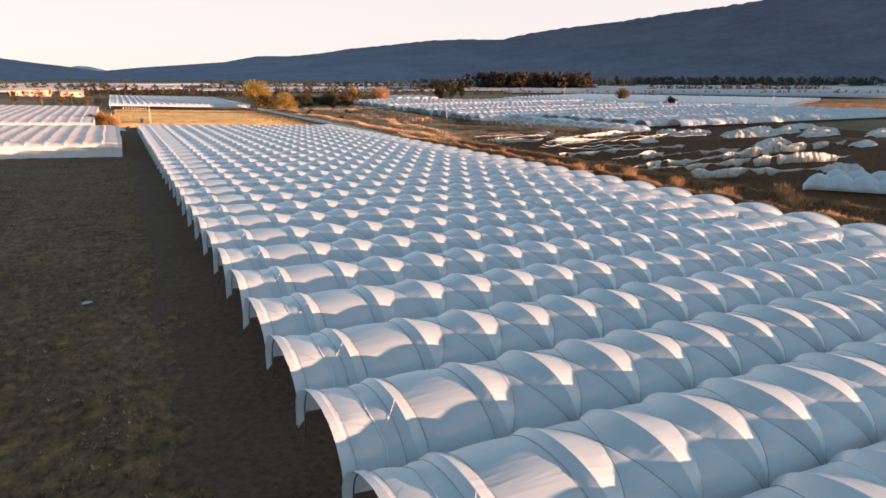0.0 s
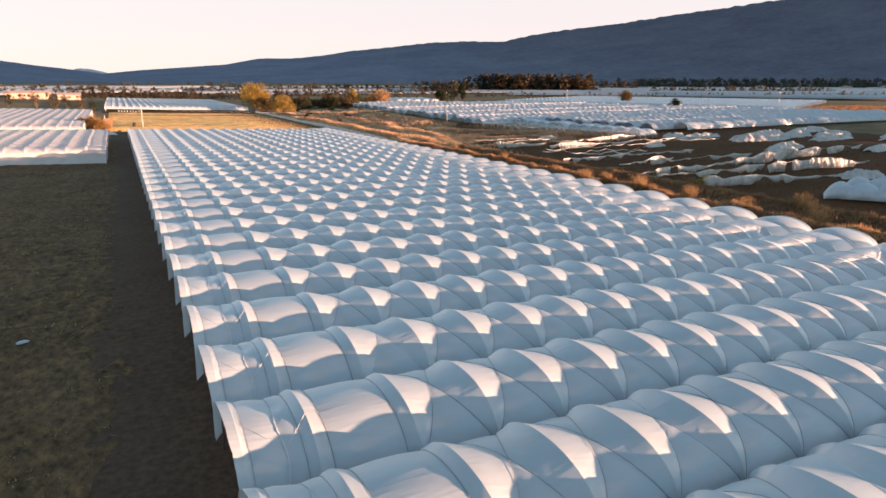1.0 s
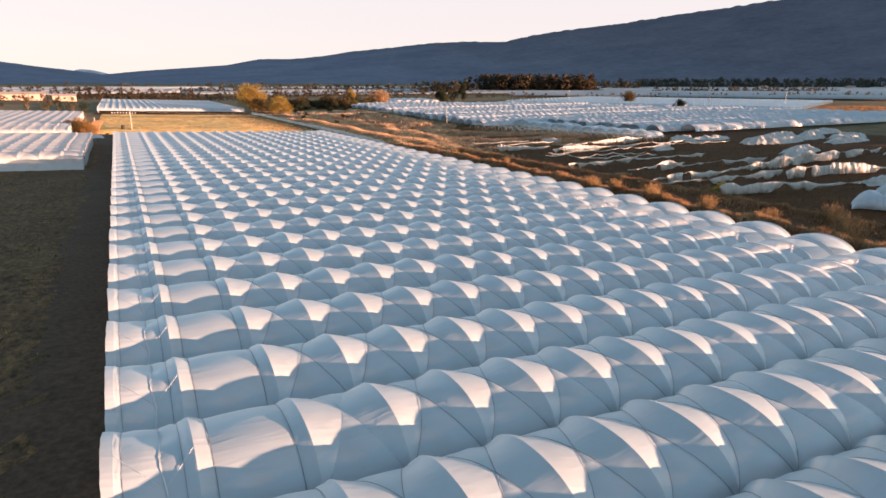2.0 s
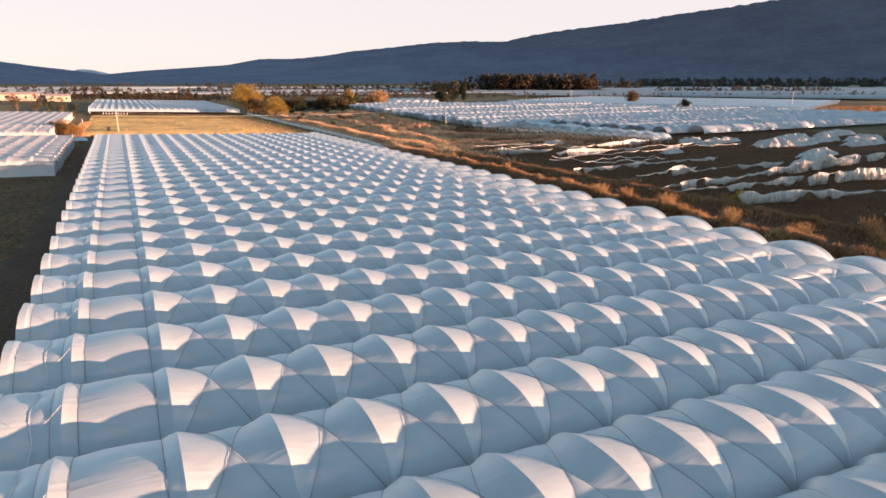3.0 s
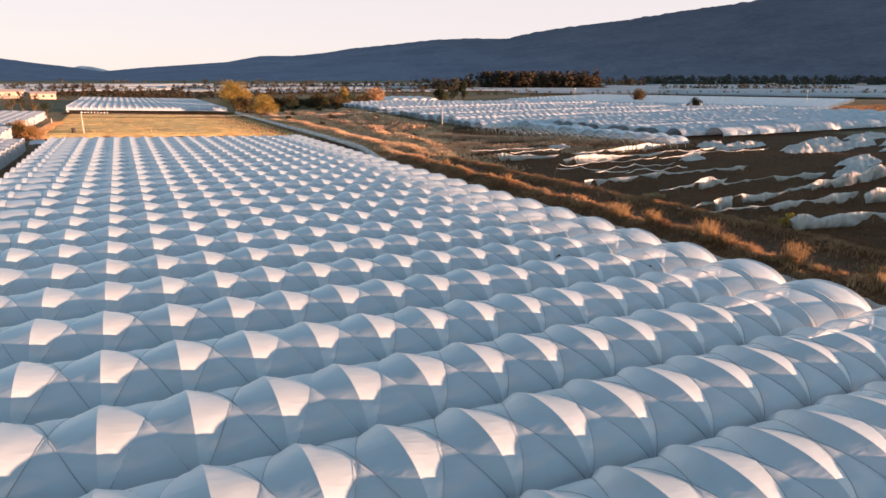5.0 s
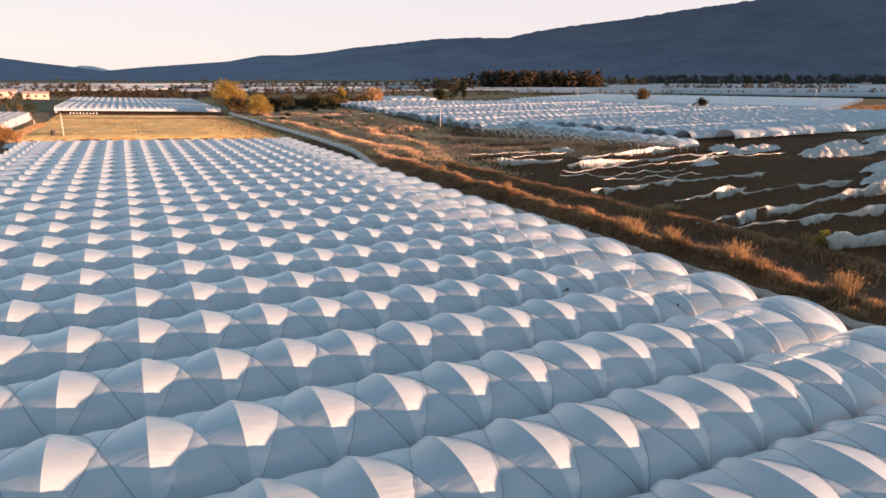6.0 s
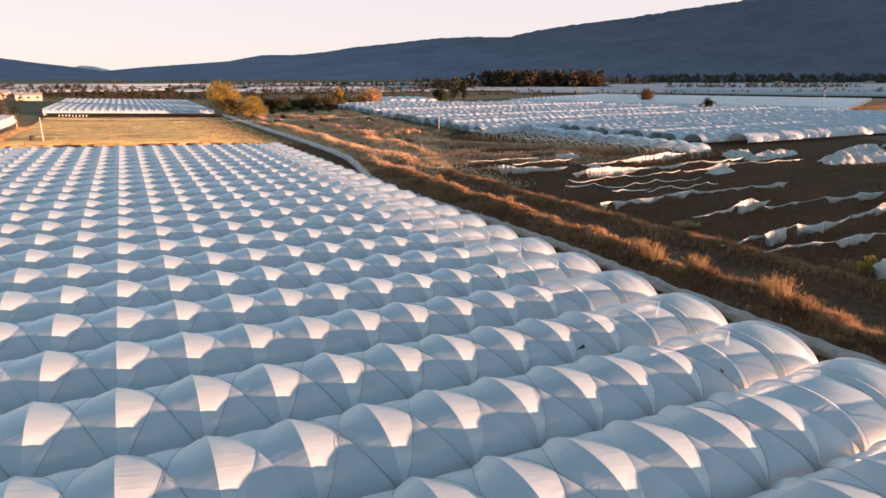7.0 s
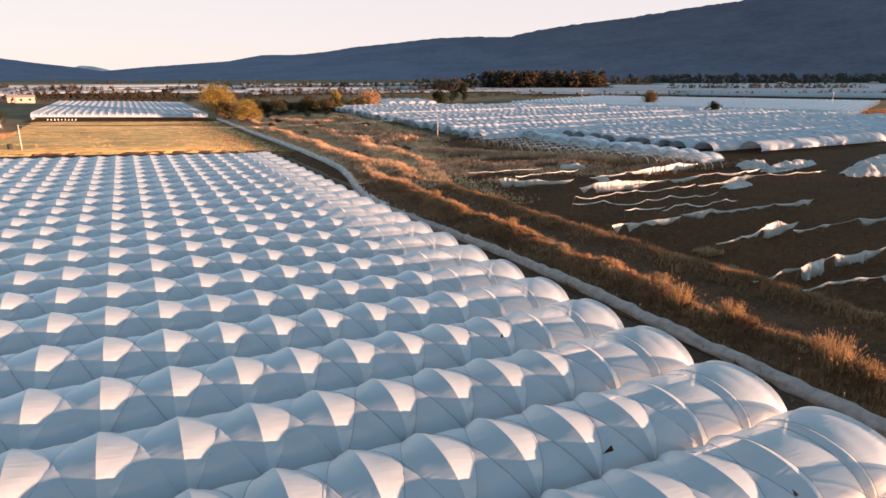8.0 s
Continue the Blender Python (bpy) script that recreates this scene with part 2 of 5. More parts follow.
# ---- ground ----
sheet("ground", spread(-100, 300, 10, 4900), spread(-80, 400, 10, 4900), VALLEY, -0.12, label="dry valley floor of mixed fields reaching the hills", category="ground")
sheet("soil_field", np.arange(-90, -14.9, 1.25), np.arange(-60, 215, 1.25), SOIL, 0.02, 0.05, 3, label="dark ploughed soil with sparse dry weeds", category="field", edge=0.22)
sheet("lane", np.arange(-17.2, -9.9, 1.0), np.arange(-60, 186, 2.0), LANE, -0.03, 0.012, 4, label="dark packed earth lane along the tunnels", category="lane", edge=0.05)
sheet("tunnel_floor", np.arange(-10.2, 48.1, 3.0), np.arange(-60, 186, 3.0), LANE, 0.0, 0.01, 5, label="dark earth under and beside the tunnels", category="ground")
# the shade over this corner is put in as a sheet of dark earth
sheet("field_corner", np.arange(47.8, 54, 1.0), np.arange(120, 200, 2.0), DIRT, -0.04, 0.03, 9, label="bare earth at the corner of the tunnel field, coloured dark for its shade", category="ground", edge=0.3)
sheet("ditch", np.arange(-20, 50, 2.0), np.arange(317, 336, 1.5), DIRT, 0.06, 0.08, 8, label="dark strip of earth before the far tunnels", category="ground", edge=0.4)
sheet("stubble_field", np.arange(-17, 50.5, 1.5), np.arange(198.8, 320, 1.5), STUBBLE, 0.04, 0.04, 6, label="golden dry stubble field", category="field", edge=0.5)
sheet("field_end", np.arange(-22, 49.9, 1.0), np.arange(184.6, 200.4, 0.6), LANE, 0.03, 0.03, 10, label="dark bare earth step between the tunnels and the stubble", category="ground", edge=0.3)
sheet("furrow", np.arange(-16.5, 49, 1.5), np.arange(294, 298, 0.8), DIRT, 0.12, 0.02, 12, label="dark furrow across the far end of the stubble", category="ground", edge=0.2)
sheet("dirt_field", np.arange(57, 180, 2.0), np.arange(0, 205, 2.0), DIRT, 0.02, 0.06, 7, label="dark worked earth with torn plastic rows", category="field", edge=0.8)


# ---- polytunnels ----
WIDE, BAY = 5.5, 2.9466
VALLEY_H, RIDGE_H = 1.1, 2.82
FIRST_X = -11.75
# hoop places along a tunnel of the main field: two odd bays at each end, equal ones between
HOOPS = np.array([-11.75, -9.55, -6.13] + [j * BAY - 0.22 for j in range(-1, 12)] + [35.03, 38.05, 40.35]) - FIRST_X


def arch(v, wide=WIDE, low=VALLEY_H, high=RIDGE_H, n=2.15):
    """Across and up for v from -1 (one gutter) over the ridge to 1, and the outward normal."""
    a = np.asarray(v) * math.pi / 2
    s, c = np.sin(a), np.cos(a)
    y = wide / 2 * np.sign(s) * np.abs(s) ** (2 / n)
    z = low + (high - low) * np.abs(c) ** (2 / n)
    ny, nz = s / (wide / 2), c / (high - low)
    k = np.hypot(ny, nz)
    return y, z, ny / k, nz / k


def bay_nodes(v, style, sag):
    """The lines across a bay at which the film folds: hoop, lashings, hoop; where they lie within the bay and how deep."""
    foot, one = 1 - np.abs(v) ** 5, np.ones_like(v)
    if style == "cross":
        a = (1 + v) / 2
        lo = np.clip(np.minimum(a, 1 - a), 0.02, 0.498)
        d = -sag * (4 * a * (1 - a)) ** 0.6
        return [(0 * v, 0 * v), (lo, d), (1 - lo, d), (one, 0 * v)]
    if style == "pillow":
        return [(0 * v, 0 * v), (0.16 * one, 0.55 * sag * foot), (0.5 * one, sag * foot), (0.84 * one, 0.55 * sag * foot), (one, 0 * v)]
    if style == "hem":
        return [(0 * v, 0 * v), (0.10 * one, -0.09 * foot), (0.58 * one + 0.03 * np.sin(v * 9), -0.20 * foot - 0.14 * np.exp(-(((v - 0.12) / 0.09) ** 2)) - 0.11 * np.exp(-(((v + 0.46) / 0.09) ** 2)) - 0.1 * np.exp(-(((v - 0.62) / 0.09) ** 2))), (0.84 * one, -0.15 * foot), (one, 0 * v)]
    if style == "meh":
        return [(0 * v, 0 * v), (0.07 * one, -0.03 * foot), (0.5 * one, 0.07 * foot + 0.02 * np.sin(v * 7)), (0.93 * one, 0.01 * foot), (one, -0.03 * foot)]
    return [(0 * v, 0 * v), (0.14 * one, -0.16 * foot), (0.86 * one, -0.16 * foot), (one, 0 * v)]


def cover_mesh(bounds, styles, sag, around=26, cuts=(4, 4), wide=WIDE, low=VALLEY_H, high=RIDGE_H, seed=0, mat=None, fringe=0.3, crumple=0.012, tail=1.0, vary=0.12, tears=()):
    rng = np.random.default_rng(seed)
    v = np.linspace(-1, 1, around + 1)
    y, z, ny, nz = arch(v, wide, low, high)
    strips, bays = [], len(bounds) - 1
    bay = (bounds[-1] - bounds[0]) / bays
    if fringe:
        ragged = 1 + 0.12 * np.sin(v * 3 + rng.uniform(0, 6)) + rng.normal(0, 0.02, len(v))
        strips.append(([-fringe / bay * ragged, 0 * v], [0 * v + 0.05, 0 * v], True))
    for b in range(bays):
        nodes = bay_nodes(v, styles[b], sag * rng.uniform(1 - vary, 1 + vary))
        for k, ((p1, d1), (p2, d2)) in enumerate(zip(nodes, nodes[1:])):
            n = cuts[0] if k in (0, len(nodes) - 2) else cuts[1]
            power = 1.0
            swell = 0.0 if k in (0, len(nodes) - 2) else (p2 - p1) * 0.08
            rise = [i / n for i in range(n + 1)]
            if k == len(nodes) - 2:
                strips.append(([b + p1 + (p2 - p1) * q for q in rise], [d1 * (1 - q) for q in rise], True))
            else:
                strips.append(([b + p1 + (p2 - p1) * q for q in rise], [d1 + (d2 - d1) * q ** power + swell * math.sin(math.pi * q) for q in rise], styles[b] != "pillow"))
    if fringe:
        strips.append(([bays + 0 * v, bays + fringe / bay * ragged[::-1]], [0 * v, 0 * v + 0.05], True))
    cols, crease = [], []
    for xs, ds, fold in strips:
        for k, (xc, dc) in enumerate(zip(xs, ds)):
            if k == 0 and cols:
                continue
            edge = k in (0, len(xs) - 1)
            X = np.interp(xc, [-1, *range(bays + 1), bays + 1], [bounds[0] - bay, *bounds, bounds[-1] + bay])
            D = dc + (0 if edge else rng.normal(0, crumple, len(v)))
            cols.append(np.stack([np.broadcast_to(X, v.shape), y + ny * D, z + nz * D], -1))
            crease.append(edge and (fold or k == 0))
    V = np.array(cols)
    if fringe:  # the film hangs down in a point at each gutter end
        for c, drop in ((0, 0.6), (1, 0.3), (-1, 0.6), (-2, 0.3)):
            V[c, [0, -1], 2] -= drop * tail
    faces = grid_faces(*V.shape[:2])
    gone = {c * around + a for c, a in tears}
    if gone:
        faces = [f[:3] if k in gone else f for k, f in enumerate(faces)]
    me = mesh_of("cover", V.reshape(-1, 3).tolist(), faces, mat or FILM, True)
    # the film folds sharply over hoops and under ropes
    ends = np.zeros(len(me.edges) * 2, np.int32)
    me.edges.foreach_get("vertices", ends)
    ends = ends.reshape(-1, 2) // len(v)
    sharp = (ends[:, 0] == ends[:, 1]) & np.array(crease)[ends[:, 0]]
    me.attributes.new("sharp_edge", "BOOLEAN", "EDGE").data.foreach_set("value", sharp)
    return me


STYLES = ["hem", "wide"] + ["cross"] * (len(HOOPS) - 5) + ["wide", "meh"]
SAG = 0.30


def rope_mesh(style, which, sag):
    v = np.linspace(-1, 1, 17)
    nodes = bay_nodes(v, style, sag)
    if style == "cross":
        p, d = ((1 + v) / 2, nodes[1][1]) if which == 0 else ((1 - v) / 2, nodes[1][1])
    elif which == 3:
        v = np.linspace(-0.46, -0.08, 9)
        p = np.linspace(0.58, 0.02, 9)
    elif which == 4:
        v = np.linspace(-0.46, -0.16, 9)
        p = np.linspace(0.58, 0.99, 9)
    else:
        p, d = nodes[1 + which]
    if which > 2:  # a lashing from the knot that lies on the film
        at = bay_nodes(v, style, sag)
        d = np.array([np.interp(p[i], [n[0][i] for n in at], [n[1][i] for n in at]) for i in range(len(v))])
    thick = style == "hem" and which in (1, 3, 4)
    y, z, ny, nz = arch(v)
    d = d + (0.03 if thick else 0.02)
    return mesh_of("rope", *tube(np.stack([p * BAY, y + ny * d, z + nz * d], -1), 0.007 if thick and which > 1 else 0.02 if thick else 0.0085, 3), WHITE_ROPE if thick else ROPE)


def hoop_mesh(radius=0.024, wide=WIDE, low=VALLEY_H, high=RIDGE_H):
    y, z, ny, nz = arch(np.linspace(-1, 1, 17), wide, low, high)
    y, z = y - ny * 0.035, z - nz * 0.035
    pts = [(0, y[0], 0.0), (0, y[0], low * 0.5)] + [(0, a, b) for a, b in zip(y, z)] + [(0, y[-1], low * 0.5), (0, y[-1], 0.0)]
    return mesh_of("hoop", *tube(pts, radius, 4), STEEL, True)


def polytunnel(row):
    y = (row + 0.2) * WIDE
    ob = new("polytunnel")
    ob.matrix_basis = pose(FIRST_X, y, float(land(FIRST_X, y)), 0, math.degrees(math.atan(-SLOPE_X)), 0)
    tagged(ob, "long milky white plastic polytunnel lashed with crossed ropes", "polytunnel", "polytunnels of the main field")
    r = np.random.default_rng(row + 50)
    tears = [(int(r.integers(158, 182)), int(r.integers(4, 9)))] if row in (7, 9, 10, 12, 15) else []
    part_of("cover", cover_mesh(HOOPS, STYLES, SAG, around=24 if -1 <= row < 14 else 16, cuts=(4, 3) if -1 <= row < 14 else (2, 3), seed=row + 100, tears=tears), ob)
    for x in HOOPS:
        part_of("hoop", HOOP, ob, pose(x, 0, 0))
    for style, x, end in zip(STYLES, HOOPS, HOOPS[1:]):
        for which in range(len(ROPES[style])):
            part_of("rope", ROPES[style][which], ob, pose(x, 0, 0) @ Matrix.Diagonal(((end - x) / BAY, 1, 1, 1)))
    return ob


HOOP = hoop_mesh()
ROPES = {s: [rope_mesh(s, k, SAG) for k in range(n)] for s, n in (("cross", 2), ("hem", 5), ("meh", 1), ("wide", 2))}
for row in range(-4, 32):
    polytunnel(row)


# ---- hills ----
def hills(name, knots, near, crest, mat, seed, label):
    """A range: a strip of terrain from its foot to its crest, with spurs and gullies."""
    az = np.arange(knots[0][0], knots[-1][0] + 0.01, 0.25)
    el = np.interp(az, [k[0] for k in knots], [k[1] for k in knots])
    steps = np.linspace(0, 1, 15)
    verts = []
    for i, (a, e) in enumerate(zip(az, el)):
        top = math.tan(radians(e)) * crest
        for s in steps:
            r = near + (crest - near) * s
            gully = noise.noise(Vector((a * 0.30 + s * 0.8, s * 0.5, seed))) + 0.5 * noise.noise(Vector((a * 0.95 - s * 1.2, s * 0.9, seed + 5))) + 0.22 * noise.noise(Vector((a * 2.6, s * 2.0, seed + 9)))
            fine = noise.noise(Vector((a * 1.8, 3.0, seed))) * top * 0.02
            h = top * (s ** 1.1) * (1 + 0.20 * gully * (1 - s)) + (fine if s == 1 else 0)
            r += gully * 170 * s * (1 - s) * 2
            verts.append((math.sin(radians(a)) * r, math.cos(radians(a)) * r, -6 + h + (14 if s == 1 else 14 * s)))
    faces = grid_faces(len(az), len(steps))
    return tagged(new(name, mesh_of(name, verts, faces, mat, True)), label, "hill", kind="structure")


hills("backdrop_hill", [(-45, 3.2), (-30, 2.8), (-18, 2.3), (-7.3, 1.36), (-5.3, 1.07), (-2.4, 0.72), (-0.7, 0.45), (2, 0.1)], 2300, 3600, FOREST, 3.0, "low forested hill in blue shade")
# past about 62 degrees the ridge is unseen, added to shade the hills
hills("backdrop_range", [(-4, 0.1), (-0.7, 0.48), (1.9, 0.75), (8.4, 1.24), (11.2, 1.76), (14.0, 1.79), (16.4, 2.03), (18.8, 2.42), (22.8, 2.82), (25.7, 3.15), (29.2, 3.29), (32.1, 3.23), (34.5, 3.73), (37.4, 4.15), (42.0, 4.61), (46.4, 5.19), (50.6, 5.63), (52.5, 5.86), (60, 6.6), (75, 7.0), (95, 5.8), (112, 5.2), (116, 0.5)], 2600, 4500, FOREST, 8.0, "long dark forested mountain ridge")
hills("backdrop_far_hill", [(-5, 0.1), (-3.2, 0.62), (-2.4, 0.86), (-1.6, 0.80), (-0.8, 0.62), (0.6, 0.2)], 4500, 4850, FAR_HILL, 12.0, "distant hill with evening haze put into its pale colour")


# ---- neighbouring tunnel fields ----
def low_cover(bays, seed, width=WIDE, bay=BAY, mat=None, high=RIDGE_H, sag=SAG, crumple=0.02, vary=0.2, around=12, low=VALLEY_H, style="cross"):
    bounds = np.arange(bays + 1) * bay
    styles = ["wide"] + ["cross"] * (bays - 2) + ["wide"] if bays > 3 and style == "cross" else [style] * bays
    return cover_mesh(bounds, styles, sag, around=around, cuts=(1, 2), wide=width, low=low, high=high, seed=seed, mat=mat or FILM, fringe=0.2, crumple=crumple, tail=0.3, vary=vary)


def tunnel_at(me, x, y, turn=0.0, dz=0.0, label="milky white plastic polytunnel seen end to end", group="polytunnels of the next field", closed=True):
    ob, run = new("polytunnel"), me["run"]
    ob.matrix_basis = pose(x, y, float(land(x, y)) + dz, 0, math.degrees(math.atan((land(x, y) - land(x + run * math.cos(radians(turn)), y + run * math.sin(radians(turn)))) / run)), turn)
    tagged(ob, label, "polytunnel", group)
    part_of("cover", me, ob)
    size = Matrix.Diagonal((1, *SHORT_END, 1)) if group == "short polytunnels" else Matrix.Identity(4)
    inset = 1.9 if group == "short polytunnels" else 0.0
    part_of("hoop", HOOP, ob, pose(inset, 0, 0) @ size)
    part_of("hoop", HOOP, ob, pose(me["run"] - inset, 0, 0) @ size)
    if closed:
        part_of("end_wall", END_WALL, ob, pose(0.12, 0, 0))
    return ob


def low_meshes(bays, count, seed, **kw):
    out = []
    for k in range(count):
        me = low_cover(bays, seed + k, **kw)
        me["run"] = float(bays * BAY)
        out.append(me)
    return out


def end_wall_mesh(low=VALLEY_H):
    """A slack film curtain that closes a tunnel end."""
    a = np.linspace(-1, 1, 17)
    y, z, _, _ = arch(a, low=low)
    verts = []
    for k, q in enumerate(np.linspace(0, 1, 6)):
        for i in range(17):
            verts.append((0.10 * math.sin(i * 1.9) * (1 - q) + 0.05 * math.sin(i * 0.9 + k), y[i] * 0.985, 0.05 + (z[i] - 0.09) * q))
    return mesh_of("end_wall", verts, grid_faces(6, 17), FILM_OLD, True)


END_WALL = end_wall_mesh()
HIGH_END = end_wall_mesh(1.85)
SHORT_END = (4.0 / WIDE, 1.7 / RIDGE_H)


def close_sides(ob, run, front):
    """Film hung down to the ground at the lane end, and along the open side of the first tunnel."""
    part_of("end_wall", HIGH_END, ob, pose(run + 0.1, 0, 0))
    if front:
        xs = np.linspace(0, run + 0.16, int(run / 0.7))
        verts = []
        for k, q in enumerate(np.linspace(0, 1, 5)):
            verts += [(x, -WIDE / 2 - 0.3 * (1 - q) + 0.1 * math.sin(x * 2.1) * (1 - q) + 0.16 * abs(math.sin(x * math.pi / BAY)) * math.sin(q * 3.1), 0.02 + 1.85 * q) for x in xs]
        part_of("skirt", mesh_of("skirt", verts, grid_faces(5, len(xs)), FILM_PINK, True), ob)


rng = np.random.default_rng(11)
for k, me in enumerate(low_meshes(20, 3, 300, low=1.85, sag=0.16, crumple=0.04, mat=FILM_PINK) * 6):
    if k < 10:
        ob = tunnel_at(me, -16.6 - 20 * BAY + rng.normal(0, 0.1), 119.8 + k * WIDE, group="polytunnels beside the lane", closed=False)
        close_sides(ob, me["run"], k == 0)
for k, me in enumerate(low_meshes(18, 3, 320, low=1.85, sag=0.16, crumple=0.04, mat=FILM_PINK) * 8):
    if k < 19:
        ob = tunnel_at(me, -22.6 - 18 * BAY + rng.normal(0, 0.1), 187 + k * WIDE, group="polytunnels behind the lane", closed=False)
        close_sides(ob, me["run"], k == 0)
for k, me in enumerate(low_meshes(22, 4, 340, mat=FILM_OLD) * 11):
    if k < 26:
        tunnel_at(me, -18.6 + k * 0.01, 333 + k * WIDE, group="polytunnels behind the stubble")

# the wide field beyond the bank: its edges run slantwise
for k in range(44):
    y = 133 + k * WIDE
    x0 = float(np.interp(y, [121, 132, 140, 187, 190, 205, 380], [152, 143, 131, 127, 104, 104, 113])) + rng.uniform(-1.5, 1.5)
    x1 = float(np.interp(y, [115, 181, 215, 263, 329, 358, 376], [300, 278, 270, 252, 215, 166, 140]))
    bays = max(4, int((x1 - x0) / BAY))
    me = low_cover(bays, 400 + k, mat=FILM_OLD, high=RIDGE_H + rng.normal(0, 0.25), sag=0.27, crumple=0.05, vary=0.9, style="pillow", around=10 if k < 22 else 7)
    me["run"] = float(bays * BAY)
    tunnel_at(me, x0, y + rng.normal(0, 0.3), dz=-0.5, group="polytunnels beyond the bank", label="weathered milky polytunnel with sagging lashed film", closed=False)
# long tunnels set slantwise behind it, and a few with open ends towards the road
for k, me in enumerate(low_meshes(58, 2, 460, around=8) * 12):
    tunnel_at(me, 219 + k * WIDE * 0.9, 354 + k * WIDE * 0.44, -64, group="polytunnels behind the wide field", label="long white polytunnel set slantwise to the others")
for k, me in enumerate(low_meshes(16, 5, 480)):
    tunnel_at(me, 156 + k * WIDE, 386 - k * 2.0, 78, group="open ended polytunnels", label="white polytunnel with its pale end open")


def bare_frame(x, y, hoops):
    ob = new("tunnel_frame")
    ob.matrix_basis = pose(x, y, float(land(x, y)) - 0.95)
    tagged(ob, "bare steel tunnel hoops without film, standing in weeds", "tunnel frame", "bare tunnel frames")
    for k in range(hoops):
        part_of("hoop", THICK_HOOP, ob, pose(k * 2.3 + rng.normal(0, 0.1), 0, 0, rng.normal(0, 2), rng.normal(0, 3), rng.normal(0, 3)))
    part_of("purlin", mesh_of("purlin", *tube([(0, 0, RIDGE_H - 0.1), (hoops * 1.15, 0, RIDGE_H - 0.25), ((hoops - 1) * 2.3, 0, RIDGE_H - 0.12)], 0.016, 4), PALE_STEEL), ob)


PALE_STEEL = plain("pale_steel", (0.80, 0.76, 0.70), 0.7, 0.0)
RUSTY = plain("rusty_posts", (0.24, 0.15, 0.09), 0.85)
THICK_HOOP = hoop_mesh(0.06)
THICK_HOOP.materials[0] = PALE_STEEL
# rows stripped of their film, each with a short covered end
for k in range(13):
    y = 123 + k * WIDE
    first = float(np.interp(y, [120, 148, 160, 190], [112, 104.5, 99.5, 99.0])) + rng.normal(0, 0.6)
    bare_frame(first, y, max(3, int((116.5 - first) / 2.3)))
    if y > 127:
        me = low_cover(2, 440 + k, mat=FILM, high=RIDGE_H - 0.2 + rng.normal(0, 0.15), sag=0.3, crumple=0.04, style="pillow")
        me["run"] = float(2 * BAY)
        tunnel_at(me, 117.0 + rng.normal(0, 0.3), y, dz=-0.8, group="short covered ends", label="short rounded piece of tunnel still covered with white film")


# ---- torn rows on the worked field ----
def crumple_sheet(xs, mid, half, top, seed, sag=0.4):
    """A gathered, torn length of film: a folded strip over a line, lumpy and ragged."""
    r = np.random.default_rng(seed)
    m = 19
    s = np.linspace(-1, 1, m)
    verts = []
    for i, x in enumerate(xs):
        h, w = top[i], half[i]
        fold = (0.12 + 0.16 * min(h, 2.0)) * np.array([noise.noise(Vector((x * 0.9, q * 3.0, seed * 1.7))) for q in s])
        fine = (0.03 + 0.03 * min(h, 2.0)) * np.array([noise.noise(Vector((x * 2.6, q * 7.0, seed * 0.7))) for q in s])
        fine = fine - (0.10 + 0.12 * min(h, 2.0)) * np.array([abs(noise.noise(Vector((x * 1.3 + q, q * 3.4 - 0.6 * x, seed * 2.9)))) + 0.5 * abs(noise.noise(Vector((x * 3.1, q * 8.0 + x, seed * 1.1)))) - 0.2 for q in s])
        y = mid[i] + w * s * (1 + 0.2 * fold)
        z = h * (1 - np.abs(s) ** 1.7) * 0.92 + h * 0.08 + (fold + fine) * min(1.0, h) * 1.1
        z = np.maximum(z, 0.02) if h < 1.2 else z
        for q in range(m):
            verts.append((x + r.normal(0, 0.03), y[q] + r.normal(0, 0.02), z[q]))
    return verts, grid_faces(len(xs), m)


